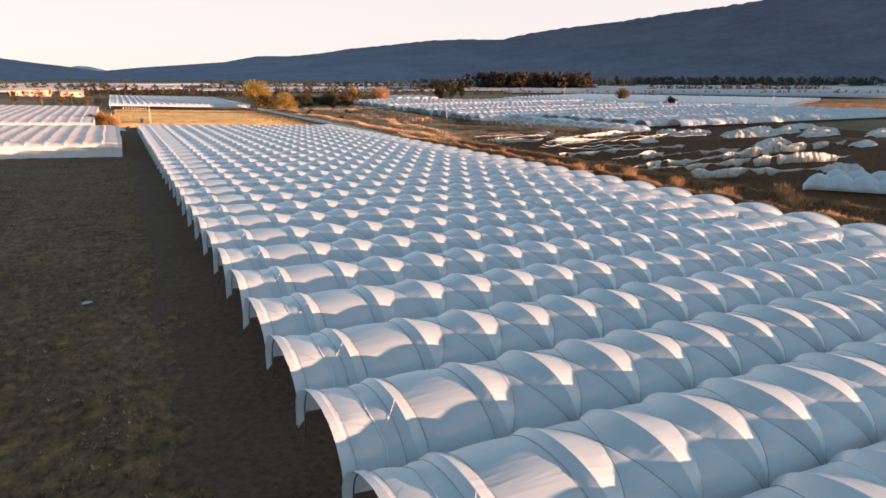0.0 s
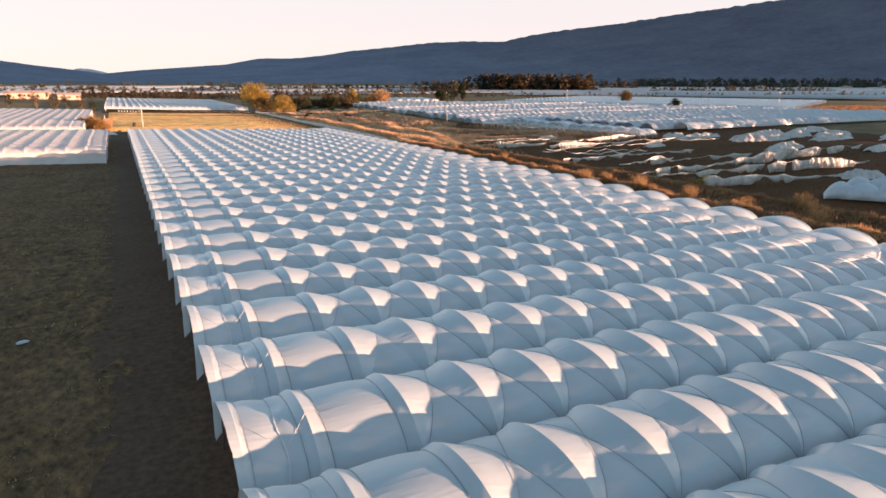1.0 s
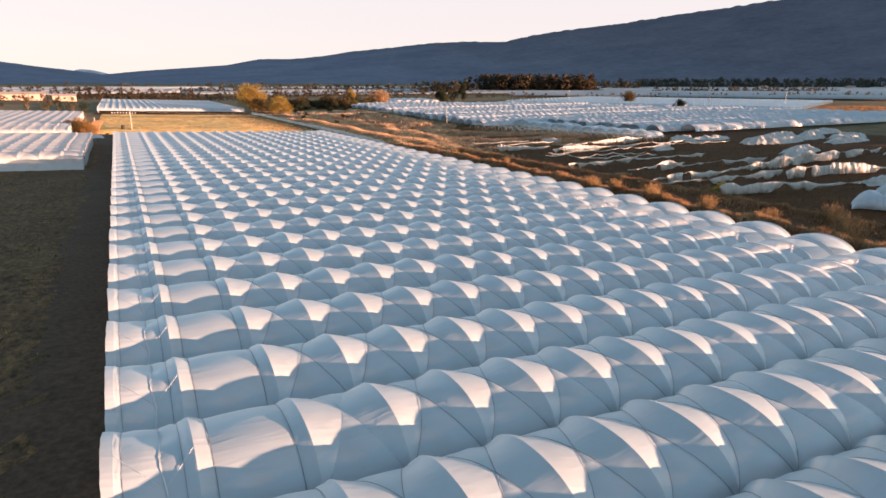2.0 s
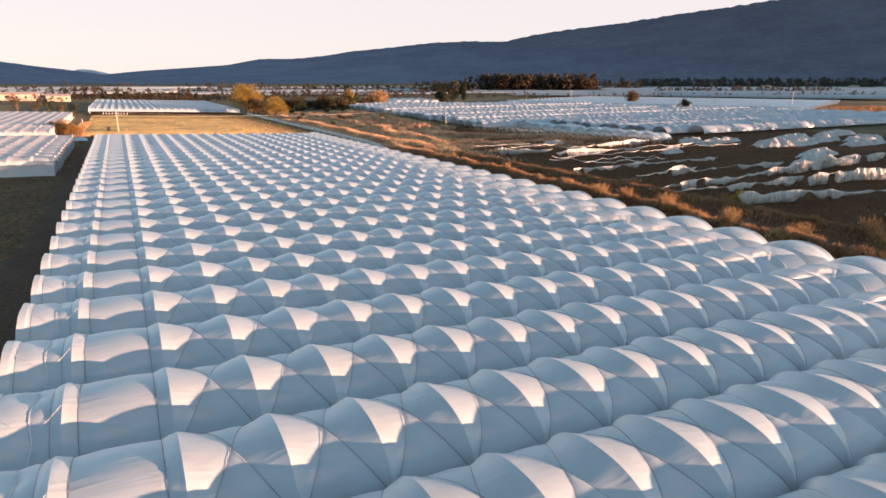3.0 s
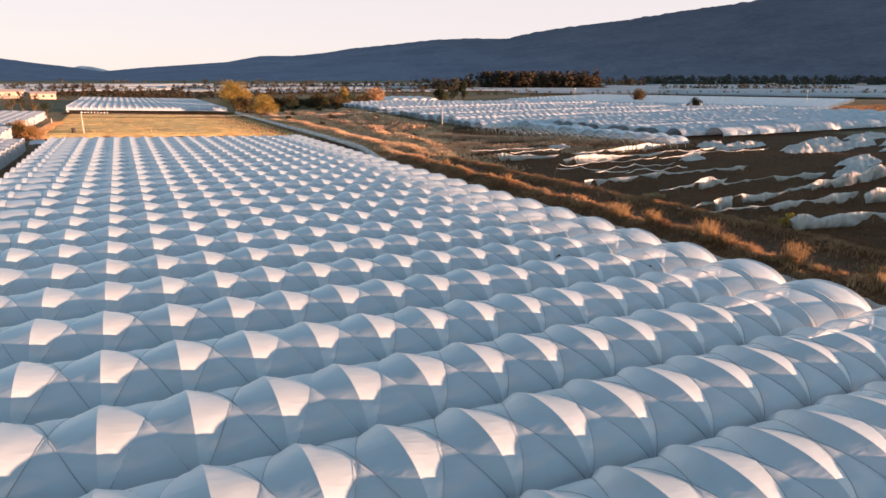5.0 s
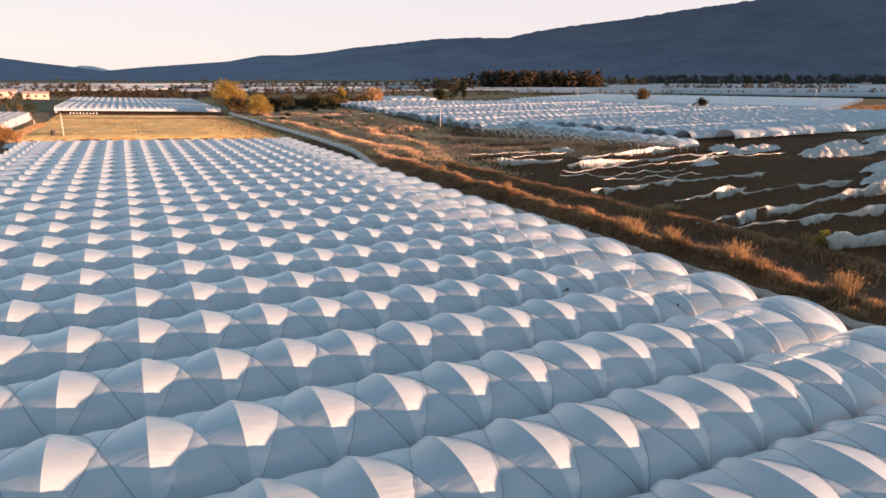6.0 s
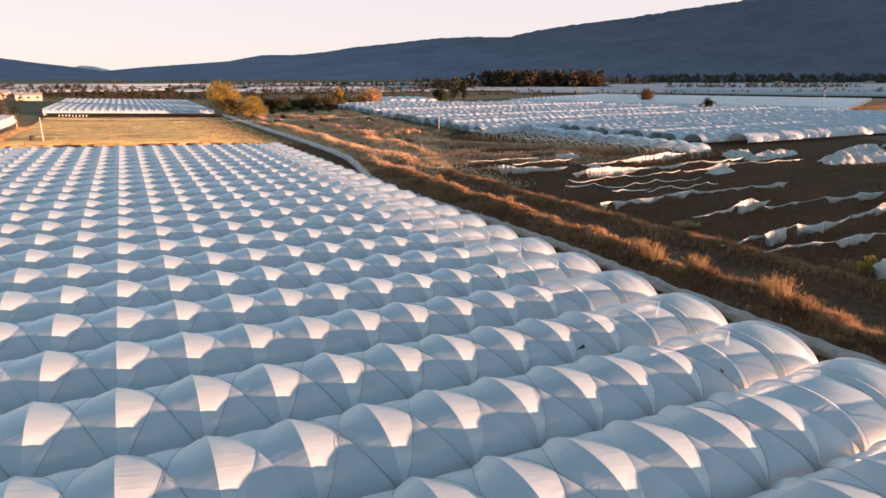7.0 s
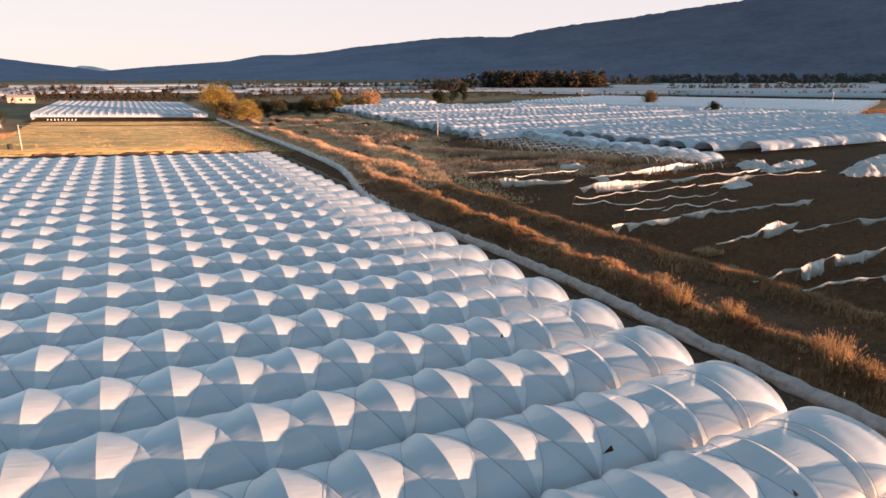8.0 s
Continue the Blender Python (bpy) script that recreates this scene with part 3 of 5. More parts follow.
def torn_row(y, x0, x1, seed, lumps=(), thin=0.3, height=1.2, slant=0.0, gap=4.2, torn=0.42):
    """Leaning posts with a slack line; the film still hanging on it is rolled up, bulky in places."""
    ob = new("torn_tunnel_row")
    ob.matrix_basis = pose(x0, y, float(land(x0, y)))
    tagged(ob, "torn white film hanging from a row of rusty posts" if thin > 0.1 else "slack pale line sagging between rusty posts", "torn film", "torn tunnel rows")
    r = np.random.default_rng(seed)
    # posts stand at uneven distances and lean
    stand = [0.0]
    while stand[-1] < x1 - x0:
        stand.append(stand[-1] + gap * r.uniform(0.55, 1.5))
    stand = np.array(stand)
    peak = height * r.uniform(0.55, 1.3, len(stand)) if thin < 0.1 else height * (0.9 + 0.28 * np.array([noise.noise(Vector((q * 0.12, seed, 12))) for q in stand]))
    aside = r.normal(0, 0.3, len(stand))
    n = max(6, int(stand[-1] / (0.3 if thin < 0.1 else 0.16)))
    xs = np.linspace(0, stand[-1], n)
    which = np.clip(np.searchsorted(stand, xs, "right") - 1, 0, len(stand) - 2)
    q = (xs - stand[which]) / (stand[which + 1] - stand[which])
    droop = (0.07 if thin < 0.1 else 0.05) * (stand[which + 1] - stand[which]) * r.uniform(0.5, 1.2, len(stand))[which]
    base = peak[which] * (1 - q) + peak[which + 1] * q - droop * 4 * q * (1 - q)
    mid = slant * xs + aside[which] * (1 - q) + aside[which + 1] * q + 0.5 * np.array([noise.noise(Vector((x * 0.09, seed * 3.1, 9))) for x in xs])
    ground = np.array([land(x0 + x, y) for x in xs]) - land(x0, y)
    big = np.clip(0.47 * thin * (0.9 + 1.1 * np.array([noise.noise(Vector((x * 0.16, seed, 4))) + 0.5 * noise.noise(Vector((x * 0.6, seed, 6))) for x in xs])), 0.022, 2)
    for at, wide, size in lumps:
        g = np.exp(-np.abs((xs - at) / wide) ** 3)
        base = base + g * size * 0.75
        big = big + g * size * 0.8 * (1 + 0.3 * np.array([noise.noise(Vector((x * 0.5, seed, 8))) for x in xs]))
    if thin < 0.1:
        big = 0.05 + 0 * xs
    # bare stretches where the film is gone, and thin ends
    hole = np.array([noise.noise(Vector((x * 0.3, seed * 2.3, 20))) for x in xs])
    keep = np.clip((torn + 0.12 - hole) / 0.24, 0, 1) * np.clip(np.minimum(xs, stand[-1] - xs) / 0.9, 0, 1) ** 0.6
    big = np.maximum(big * keep, 0.022)
    m = 12
    ang = np.arange(m) / (m - 1) * 2 * math.pi
    verts = []
    for i, x in enumerate(xs):
        b = big[i]
        wob = 1 + 0.7 * np.array([noise.noise(Vector((x * 0.8, math.cos(a) * 1.5, seed + math.sin(a) * 1.5))) for a in ang])
        yy = np.sin(ang) * b * 0.32 * wob
        zz = base[i] + (np.cos(ang) - 0.75) * b * 0.85 * wob
        zz = np.where(np.cos(ang) < 0, zz - b * np.abs(np.cos(ang)) * (0.25 + 2.2 * abs(noise.noise(Vector((x * 0.45, seed, 3)))) + 1.1 * abs(noise.noise(Vector((x * 1.9, seed, 3))))), zz)
        yy = yy + 0.4 * b * np.array([noise.noise(Vector((x * 2.4 + 0.5 * c, c * 0.6, seed))) for c in zz])
        pleat = b * (0.35 * abs(noise.noise(Vector((x * 3.2, seed * 1.9, 30)))) + 0.2 * abs(noise.noise(Vector((x * 7.0, seed * 1.9, 31)))))
        yy, zz = yy - pleat * np.sin(ang), zz - 0.5 * pleat * (1 - np.cos(ang))
        verts += [(x, mid[i] + p, max(c, 0.02) + ground[i]) for p, c in zip(yy, zz)]
    faces = grid_faces(n, m)
    part_of("film" if thin > 0.1 else "line", mesh_of("film", verts, faces, FILM_TORN if thin > 0.1 else PALE_STEEL, True), ob)
    for k in range(len(stand)):
        x, g = stand[k], float(land(x0 + stand[k], y) - land(x0, y))
        lean = r.normal(0, 0.16)
        b = slant * x + aside[k]
        part_of("post", mesh_of("post", *tube([(x + lean * 1.5, b, g - 0.1), (x + lean, b + 0.04, g + peak[k] * 0.5), (x, b, g + peak[k] + 0.05)], 0.022, 5), RUSTY), ob)
    return ob


def film_heap(x, y, long, wide, high, seed, turn=0.0):
    n = max(8, int(long / 0.24))
    xs = np.linspace(-long / 2, long / 2, n)
    dome = np.sqrt(np.clip(1 - (xs / (long / 2 + 0.05)) ** 2, 0, 1)) ** 0.7
    top = high * dome * (1 + 0.45 * np.array([noise.noise(Vector((q * 0.7, seed, 2))) for q in xs])) + 0.04
    half = wide / 2 * (0.35 + 0.65 * dome)
    v, f = crumple_sheet(xs, 0 * xs, half, top, seed)
    ob = new("crumpled_film", mesh_of("crumpled_film", v, f, FILM_TORN, True))
    ob.matrix_basis = pose(x, y, float(land(x, y)) - 0.02, 0, 0, turn)
    return tagged(ob, "crumpled pile of torn white plastic film on bare earth", "crumpled film", "crumpled film on the worked field")


# row, from, to, lumps of film as (along, spread, size)
torn_row(58.6, 64.4, 85.0, 1, [(1.6, 1.6, 0.9), (7.5, 3.2, 0.75), (13, 2, 0.3)], thin=0.4, slant=-0.27)
torn_row(66.8, 61.5, 86.0, 2, [(12, 2.5, 0.35), (22, 4, 0.5)], thin=0.3, slant=-0.09)
torn_row(63.6, 85.0, 104.0, 3, [(4, 4, 0.9), (11, 4, 0.9), (16, 3, 0.6)], thin=0.4, slant=-0.2)
torn_row(70.6, 60.0, 66.0, 21, thin=0.24)
torn_row(70.3, 66.0, 92.0, 4, [(3.0, 3.4, 0.75), (9, 3, 0.25), (24, 3, 0.5)], thin=0.36, slant=0.06)
torn_row(72.0, 92.0, 127.0, 5, [(5, 4, 1.1), (13, 4, 1.3), (21, 3, 0.9), (29, 4, 0.7)], thin=0.4, slant=0.07)
torn_row(80.3, 67.2, 80.2, 6, [(10.6, 2.4, 0.95)], thin=0.26, slant=0.1)
torn_row(79.9, 79.0, 100.0, 15, [(10, 3, 0.2), (18, 3, 0.3)], thin=0.28, slant=-0.1)
torn_row(91.3, 63.2, 72.5, 7, [(1.8, 1.8, 0.55), (7, 2.5, 0.15)], thin=0.3)
torn_row(91.6, 74.8, 96.2, 16, [(3, 2.0, 0.3), (20, 1.5, 0.25)], thin=0.24, slant=-0.1)
torn_row(96.2, 69.8, 75.0, 8, thin=0.07, gap=2.2)
torn_row(95.4, 74.6, 88.0, 17, thin=0.075, gap=2.6)
torn_row(102.3, 66.7, 88.6, 9, thin=0.085, slant=-0.05, gap=3.6)
torn_row(107.6, 70.5, 89.0, 10, thin=0.08, slant=-0.1, gap=3.0)
torn_row(104.6, 92.6, 105.5, 18, [(9.5, 3, 0.5)], thin=0.14, slant=0.1)
torn_row(113.0, 76.0, 122.5, 11, [(5.5, 4.5, 0.75), (11, 2.5, 0.4)], thin=0.3, slant=-0.04)
torn_row(108.2, 107.0, 122.0, 19, thin=0.12, slant=-0.26)
torn_row(126.0, 69.2, 76.5, 13, [(1.2, 1.6, 0.75), (4.5, 2.5, 0.35)], thin=0.4, slant=-0.5)
torn_row(121.0, 84.0, 111.0, 12, [(17, 6, 0.45), (23, 4, 0.4)], thin=0.22, slant=0.04)
torn_row(128.2, 73.9, 85.0, 14, thin=0.08, gap=3.0)
torn_row(138.0, 69.7, 84.0, 20, thin=0.10, slant=-0.2)
for k, (x, y, a, b, c, t) in enumerate([(120.5, 117.0, 6, 4.5, 2.0, -20), (126, 113.2, 19, 3.6, 1.6, 10), (129.5, 100.5, 10, 5, 2.2, -25), (137, 99.5, 12, 5, 1.9, 5), (146, 108, 18, 5, 1.9, 8),
                                        (101.8, 105.4, 7, 3, 0.9, 10), (150, 102, 14, 5, 2.0, 8), (160, 98, 16, 5, 2.0, 4), (150, 92, 18, 5, 1.8, 6), (88, 122, 2.5, 2.2, 1.0, 0), (92.5, 136, 5, 2.5, 1.3, -30),
                                        (120, 84, 13, 5, 1.9, 8), (108, 78, 12, 4, 1.9, 15), (133, 71, 10, 4, 1.6, 6), (92.5, 51.5, 8, 4.0, 1.7, -20), (163, 83, 14, 6, 2.2, 6), (174, 88, 16, 6, 2.0, 4), (171, 112, 18, 5, 1.8, 4)]):
    film_heap(x, y, a, b * 0.9, c * 0.78, 40 + k, t)
# the covered tunnels still standing; the last five, far right, are added for shade
for k, (x, y, bays) in enumerate([(71.6, 44.2, 12), (78.2, 45.6, 12), (85, 41, 12), (92, 38, 12), (99, 35, 12), (106, 33, 12), (113, 31, 12)]):
    me = low_cover(bays, 520 + k, width=4.2, high=1.75, low=0.3, mat=FILM_OLD, sag=0.6, crumple=0.05, style="pillow", around=18)
    for v in me.vertices:  # the film is drawn down to the ground at both ends
        close = math.sqrt(max(0.0, 1 - (1 - min(1.0, (min(v.co.x, bays * BAY - v.co.x) + 0.3) / 1.9)) ** 2))
        v.co.y, v.co.z = v.co.y * (0.5 + 0.5 * close), max(0.03, v.co.z * (0.08 + 0.92 * close))
    me["run"] = float(bays * BAY)
    tunnel_at(me, x, y, -58, group="short polytunnels", label="short low polytunnel with rounded milky bays", closed=False)


# ---- low fabric barrier along the tunnels ----
def barrier(points, seed, label, mat=None, crumple=1.0, tall=1.0):
    ob = new("fabric_barrier")
    x0, y0 = points[0]
    ob.matrix_basis = pose(x0, y0, float(land(x0, y0)))
    tagged(ob, label, "barrier")
    pts = np.array(points, float)
    run = np.r_[0, np.cumsum(np.hypot(*np.diff(pts, axis=0).T))]
    s = np.arange(0, run[-1], 0.55 if crumple == 1 else 0.4)
    px, py = np.interp(s, run, pts[:, 0]), np.interp(s, run, pts[:, 1])
    r = np.random.default_rng(seed)
    m = 9
    a = np.linspace(0, 1, m)
    verts = []
    for i in range(len(s)):
        slack = 0.10 * abs(math.sin(s[i] * math.pi / 2.6)) + crumple * (0.16 * noise.noise(Vector((s[i] * 0.35, seed, 0))) + 0.1 * noise.noise(Vector((s[i] * 1.1, seed, 5))))
        high = tall - slack
        g = land(px[i], py[i]) - land(x0, y0)
        for q in a:
            bulge = 0.34 * math.sin(q * math.pi * 0.86) + 0.14 * crumple * noise.noise(Vector((s[i] * 0.7 * crumple ** 0.5, q * 3, seed)))
            verts.append((px[i] - x0 + 0.75 * q - bulge, py[i] - y0, g + high * q ** 0.85))
        verts[-1] = (verts[-1][0] + 0.08, verts[-1][1], verts[-1][2] - 0.07)
    part_of("fabric", mesh_of("fabric", verts, grid_faces(len(s), m), mat or NET, True), ob)
    for k in np.arange(0, run[-1], 2.6):
        x, y = np.interp(k, run, pts[:, 0]) - x0 + 0.7, np.interp(k, run, pts[:, 1]) - y0
        g = float(land(x + x0, y + y0) - land(x0, y0))
        part_of("post", mesh_of("post", *tube([(x, y, g - 0.2), (x + r.normal(0, 0.03), y, g + 0.6), (x + r.normal(0, 0.06), y, g + tall + r.uniform(0.05, 0.4))], 0.03, 5), WOOD), ob)


NET_PALE = plain("pale_shade_net", (0.56, 0.50, 0.45), 0.9, 0.0, 0.35, 0.8)
NET = plain("grey_shade_net", (0.43, 0.335, 0.285), 0.9, 0.0, 0.3, 1.5)
barrier([(45.9, 10), (45.8, 40), (45.9, 55), (46.2, 66), (46.7, 78), (46.4, 90), (45.4, 103), (44.5, 116)], 1, "low grey shade-net barrier on wooden stakes", None, 1.3, 0.82)
barrier([(44.5, 116), (44.9, 125), (46.6, 135), (49.4, 147), (51.8, 160), (52.6, 172), (52.8, 200)], 2, "low crumpled pale shade-net barrier bending away from the tunnels", NET_PALE, 2.2)
barrier([(52.8, 200), (52.0, 228), (51.2, 252), (50.4, 290), (49.8, 330)], 3, "pale low crumpled barrier along the stubble field", NET_PALE, 2.6)


# ---- bank, grass and shrubs ----
def crest_x(y):
    return np.interp(y, [40, 80, 110, 150, 200], [49.4, 51.7, 52.5, 56, 60])


def bank_left(y):
    return np.interp(y, [118, 125, 135, 147, 160, 172, 200, 252, 330], [45.9, 46.2, 47.6, 50.4, 52.6, 53.5, 53.6, 52.1, 50.8])


def bank_height(x, y):
    """Two low grassy ridges with a track between them; farther on, uneven hummocks."""
    fade = np.clip((150 - y) / 40, 0.25, 1)
    lumpy = 1 + 0.22 * np.sin(y * 0.33 + 1) + 0.14 * np.sin(y * 0.81 + 0.5 * x) + 0.1 * np.sin(y * 1.7)
    ridges = 1.05 * np.exp(-(((x - crest_x(y)) / 1.8) ** 2)) * fade * lumpy + 0.85 * np.exp(-(((x - 60.6 - 0.5 * np.sin(y * 0.12)) / 1.6) ** 2)) * fade
    rim = np.clip((y - 122) / 18, 0, 1) * np.clip((x - bank_left(y) - 1.0) / 3, 0, 1) * np.clip((right_edge(y) - x) / 6, 0, 1)
    lean = x + 0.10 * y
    swell = np.sin(0.42 * lean + 1.3 * np.sin(y * 0.045) + 0.7 * np.sin(x * 0.19)) + 0.6 * np.sin(0.95 * x - 0.21 * y + np.sin(y * 0.11)) + 0.5 * np.sin(0.16 * y + 0.3 * x)
    return ridges + rim * 0.24 * (swell + 1.0)


def right_edge(y):
    return np.interp(y, [-60, 110, 135, 200, 330, 345], [62.6, 63.2, 65.5, 92, 112, 60])


def bank(name, y0, y1, mat, label, seed):
    ys = np.arange(y0, y1, 2.0)
    us = np.linspace(0, 1, 44) ** 1.1
    verts = []
    r = np.random.default_rng(seed)
    for y in ys:
        left = float(bank_left(y))
        for u in us:
            x = left + (float(right_edge(y)) - left) * u
            edge = y in (ys[0], ys[-1])
            verts.append((x, y + (0 if edge else r.normal(0, 0.15)), float(land(x, y) + bank_height(x, y) + 0.05) + (0 if edge else r.normal(0, 0.04))))
    ob = new(name, mesh_of(name, verts, grid_faces(len(ys), len(us)), mat, True))
    return tagged(ob, label, "bank", kind="structure")


bank("grassy_bank", -60, 141, BANK_EARTH, "brown earth bank overgrown with dry grass", 21)
bank("meadow", 140, 346, MEADOW_EARTH, "idle strip of reddish earth under dry grass", 22)


def tufts(name, spots, heights, mat, label, blades=7, seed=1, wide=0.035, lean=0.45, category="grass", fine=False):
    """Many tufts of dry blades as one growth."""
    r = np.random.default_rng(seed)
    n = len(spots)
    p = np.repeat(np.asarray(spots, float), blades, 0)
    h = np.repeat(np.asarray(heights, float), blades) * r.uniform(0.55, 1.1, n * blades)
    ang = r.uniform(0, 2 * math.pi, n * blades)
    out = np.stack([np.cos(ang), np.sin(ang), 0 * ang], 1)
    side = np.stack([-np.sin(ang), np.cos(ang), 0 * ang], 1)
    tilt = r.uniform(0.1, lean, n * blades)
    base = p + out * (h * 0.12 * r.uniform(0, 1, len(h)))[:, None]
    w = (h * wide * r.uniform(0.7, 1.4, len(h)) + 0.012)[:, None]
    midp = base + out * (h * tilt * 0.4)[:, None] + np.array([0, 0, 1.0]) * (h * 0.6)[:, None]
    tip = base + out * (h * tilt)[:, None] + np.array([0, 0, 1.0]) * (h * np.cos(tilt))[:, None]
    if fine:  # far off, a blade is one slender triangle
        v = np.stack([base - side * w, base + side * w, tip], 1).reshape(-1, 3)
        quads, tris = [], (np.arange(len(h))[:, None] * 3 + np.arange(3)).tolist()
    else:
        v = np.stack([base - side * w, base + side * w, midp + side * w * 0.7, midp - side * w * 0.7, tip], 1).reshape(-1, 3)
        k = np.arange(len(h))[:, None] * 5
        quads = (k + np.array([[0, 1, 2, 3]])).tolist()
        tris = (k + np.array([[3, 2, 4]])).tolist()
    ob = new(name, mesh_of(name, v.tolist(), quads + tris, mat))
    return tagged(ob, label, category, kind="stuff")


GRASS = leafy("dry_grass", (0.36, 0.205, 0.10), (0.72, 0.46, 0.26))
GRASS_DULL = leafy("brown_weeds", (0.27, 0.135, 0.070), (0.50, 0.275, 0.15))
GRASS_SOFT = leafy("soft_brown_grass", (0.29, 0.155, 0.082), (0.50, 0.285, 0.155))
GRASS_PALE = leafy("pale_grass", (0.48, 0.28, 0.17), (0.76, 0.49, 0.33))
STRAW = leafy("straw", (0.62, 0.41, 0.19), (0.88, 0.61, 0.31))
MEADOW = leafy("meadow_grass", (0.58, 0.36, 0.20), (0.90, 0.64, 0.40))
FIELD_WEED = leafy("dark_weeds", (0.10, 0.05, 0.025), (0.22, 0.12, 0.06))
SOIL_WEED = leafy("soil_weeds", (0.10, 0.062, 0.03), (0.48, 0.34, 0.18))
TWIGS = leafy("golden_twigs", (0.28, 0.17, 0.08), (0.58, 0.39, 0.20))


def scatter(count, x0, x1, y0, y1, seed, keep=None, off=0.0):
    r = np.random.default_rng(seed)
    x, y = r.uniform(x0, x1, count), r.uniform(y0, y1, count)
    ok = np.ones(count, bool) if keep is None else keep(x, y, r)
    x, y = x[ok], y[ok]
    return np.stack([x, y, land(x, y) + bank_height(x, y) * (x > 46) * (x < right_edge(y)) + off], 1), r


def clumped(x, y, scale, seed):
    return np.array([noise.noise(Vector((a * scale, b * scale * 0.5, seed))) + 0.6 * noise.noise(Vector((a * scale * 3, b * scale * 2, seed + 4))) for a, b in zip(x, y)])


def crest_grass(name, count, middle, width, lo, hi, mat, label, seed, blades=6, wide=0.02, y0=8, y1=150, gate=-0.15, lean=0.5, fine=True):
    """Grass standing thick along one ridge, taller where it grows in clumps."""
    r = np.random.default_rng(seed)
    y = y0 + (y1 - y0) * r.uniform(0, 1, count) ** 0.9
    x = middle(y) + r.normal(0, width, count)
    thick = clumped(x, y, 0.4, seed)
    x, y, thick = x[thick > gate], y[thick > gate], thick[thick > gate]
    spots = np.stack([x, y, land(x, y) + bank_height(x, y) - 0.03], 1)
    tufts(name, spots, np.clip(lo + (hi - lo) * (0.35 + 0.9 * thick) * r.uniform(0.6, 1.2, len(x)), lo * 0.6, hi * 1.2), mat, label, blades, seed, wide=wide, lean=lean, fine=fine)


crest_grass("dry_grass", 20000, lambda y: crest_x(y) + 0.3, 0.85, 0.15, 0.95, GRASS, "golden dry grass along the crest of the bank", 31, gate=0.10, wide=0.017, lean=0.6, fine=False)
crest_grass("slope_grass", 19000, lambda y: crest_x(y) - 1.7, 1.2, 0.35, 0.95, GRASS_DULL, "reddish brown weeds on the shaded slope of the bank", 32, 6, 0.033, gate=-0.4, lean=0.7)
crest_grass("ridge_grass", 9500, lambda y: 60.6 + 0.5 * np.sin(y * 0.12), 1.1, 0.35, 1.0, GRASS_SOFT, "soft brown grass on the low ridge beside the worked field", 33, 7, 0.03, y0=-20, gate=-0.45)
crest_grass("track_grass", 4000, lambda y: 0.5 * (crest_x(y) + 60.6), 1.7, 0.12, 0.35, GRASS_DULL, "short brown grass on the track", 34, 4, 0.055, y0=0, gate=-0.3, lean=0.9)
inside = lambda x, y, r: (x < right_edge(y) - 1) & (x > 54) & (np.array([noise.noise(Vector((a * 0.13, b * 0.03, 1))) + 0.5 * noise.noise(Vector((a * 0.4, b * 0.25, 1))) for a, b in zip(x, y)]) > -0.08)
spots, r = scatter(46000, 49, 112, 130, 335, 34, inside)
tufts("meadow_grass", spots, r.uniform(0.35, 0.9, len(spots)), MEADOW, "dry grass of an idle strip", 9, 4, wide=0.08, lean=0.8, fine=True)
inside = lambda x, y, r: (x < right_edge(y) - 1) & (x > 54) & (np.array([noise.noise(Vector((a * 0.06, b * 0.04, 7))) for a, b in zip(x, y)]) > 0.22)
spots, r = scatter(14000, 49, 112, 125, 300, 35, inside)
tufts("pale_reeds", spots, r.uniform(0.35, 0.85, len(spots)), GRASS_PALE, "pale pinkish dry reeds in patches", 5, 5, wide=0.14, lean=1.1)
inside = lambda x, y, r: (x < right_edge(y) - 3) & (x > bank_left(y) + 2) & (bank_height(x, y) > 0.36 + r.normal(0, 0.08, len(x)))
spots, r = scatter(36000, 48, 112, 134, 330, 51, inside)
tufts("hummock_grass", spots, r.uniform(0.35, 1.1, len(spots)), GRASS_PALE, "pale golden grass on the hummocks of the idle strip", 8, 17, wide=0.055, lean=0.7, fine=True)
spots, r = scatter(7000, 72, 97, 198, 296, 52, lambda x, y, r: clumped(x, y, 0.12, 52) > 0.05)
tufts("tall_reeds", spots, r.uniform(0.8, 1.9, len(spots)), GRASS_PALE, "stand of tall pinkish reeds in the idle strip", 6, 18, wide=0.09, lean=0.5, fine=True)
r = np.random.default_rng(53)
q = r.uniform(0, 1, 5200)
xe, ye = 80 + 34 * q + r.normal(0, 1.1, 5200), 181 - 50 * q + r.normal(0, 1.1, 5200)
tufts("field_reeds", np.stack([xe, ye, land(xe, ye)], 1), r.uniform(0.6, 1.4, 5200), GRASS_PALE, "band of pale pinkish reeds between the torn rows and the bare hoops", 7, 19, wide=0.07, lean=0.5, fine=True)
spots, r = scatter(5200, 60, 132, 28, 140, 36)
tufts("field_weeds", spots, r.uniform(0.15, 0.45, len(spots)), FIELD_WEED, "low weeds between the torn rows", 6, 6, wide=0.06, fine=True)
r = np.random.default_rng(45)
ye = r.uniform(112, 300, 7000)
xe = right_edge(ye) + r.normal(0, 2.2, 7000)
tufts("border_grass", np.stack([xe, ye, land(xe, ye)], 1), r.uniform(0.2, 0.6, 7000), MEADOW, "ragged dry grass along the border of the idle strip", 7, 15, wide=0.06, lean=0.9, fine=True)
spots, r = scatter(7000, 47.5, 66, 126, 172, 46, lambda x, y, r: (x < right_edge(y)) & (x > np.interp(y, [125, 160, 172], [47.5, 53.5, 54.5])))
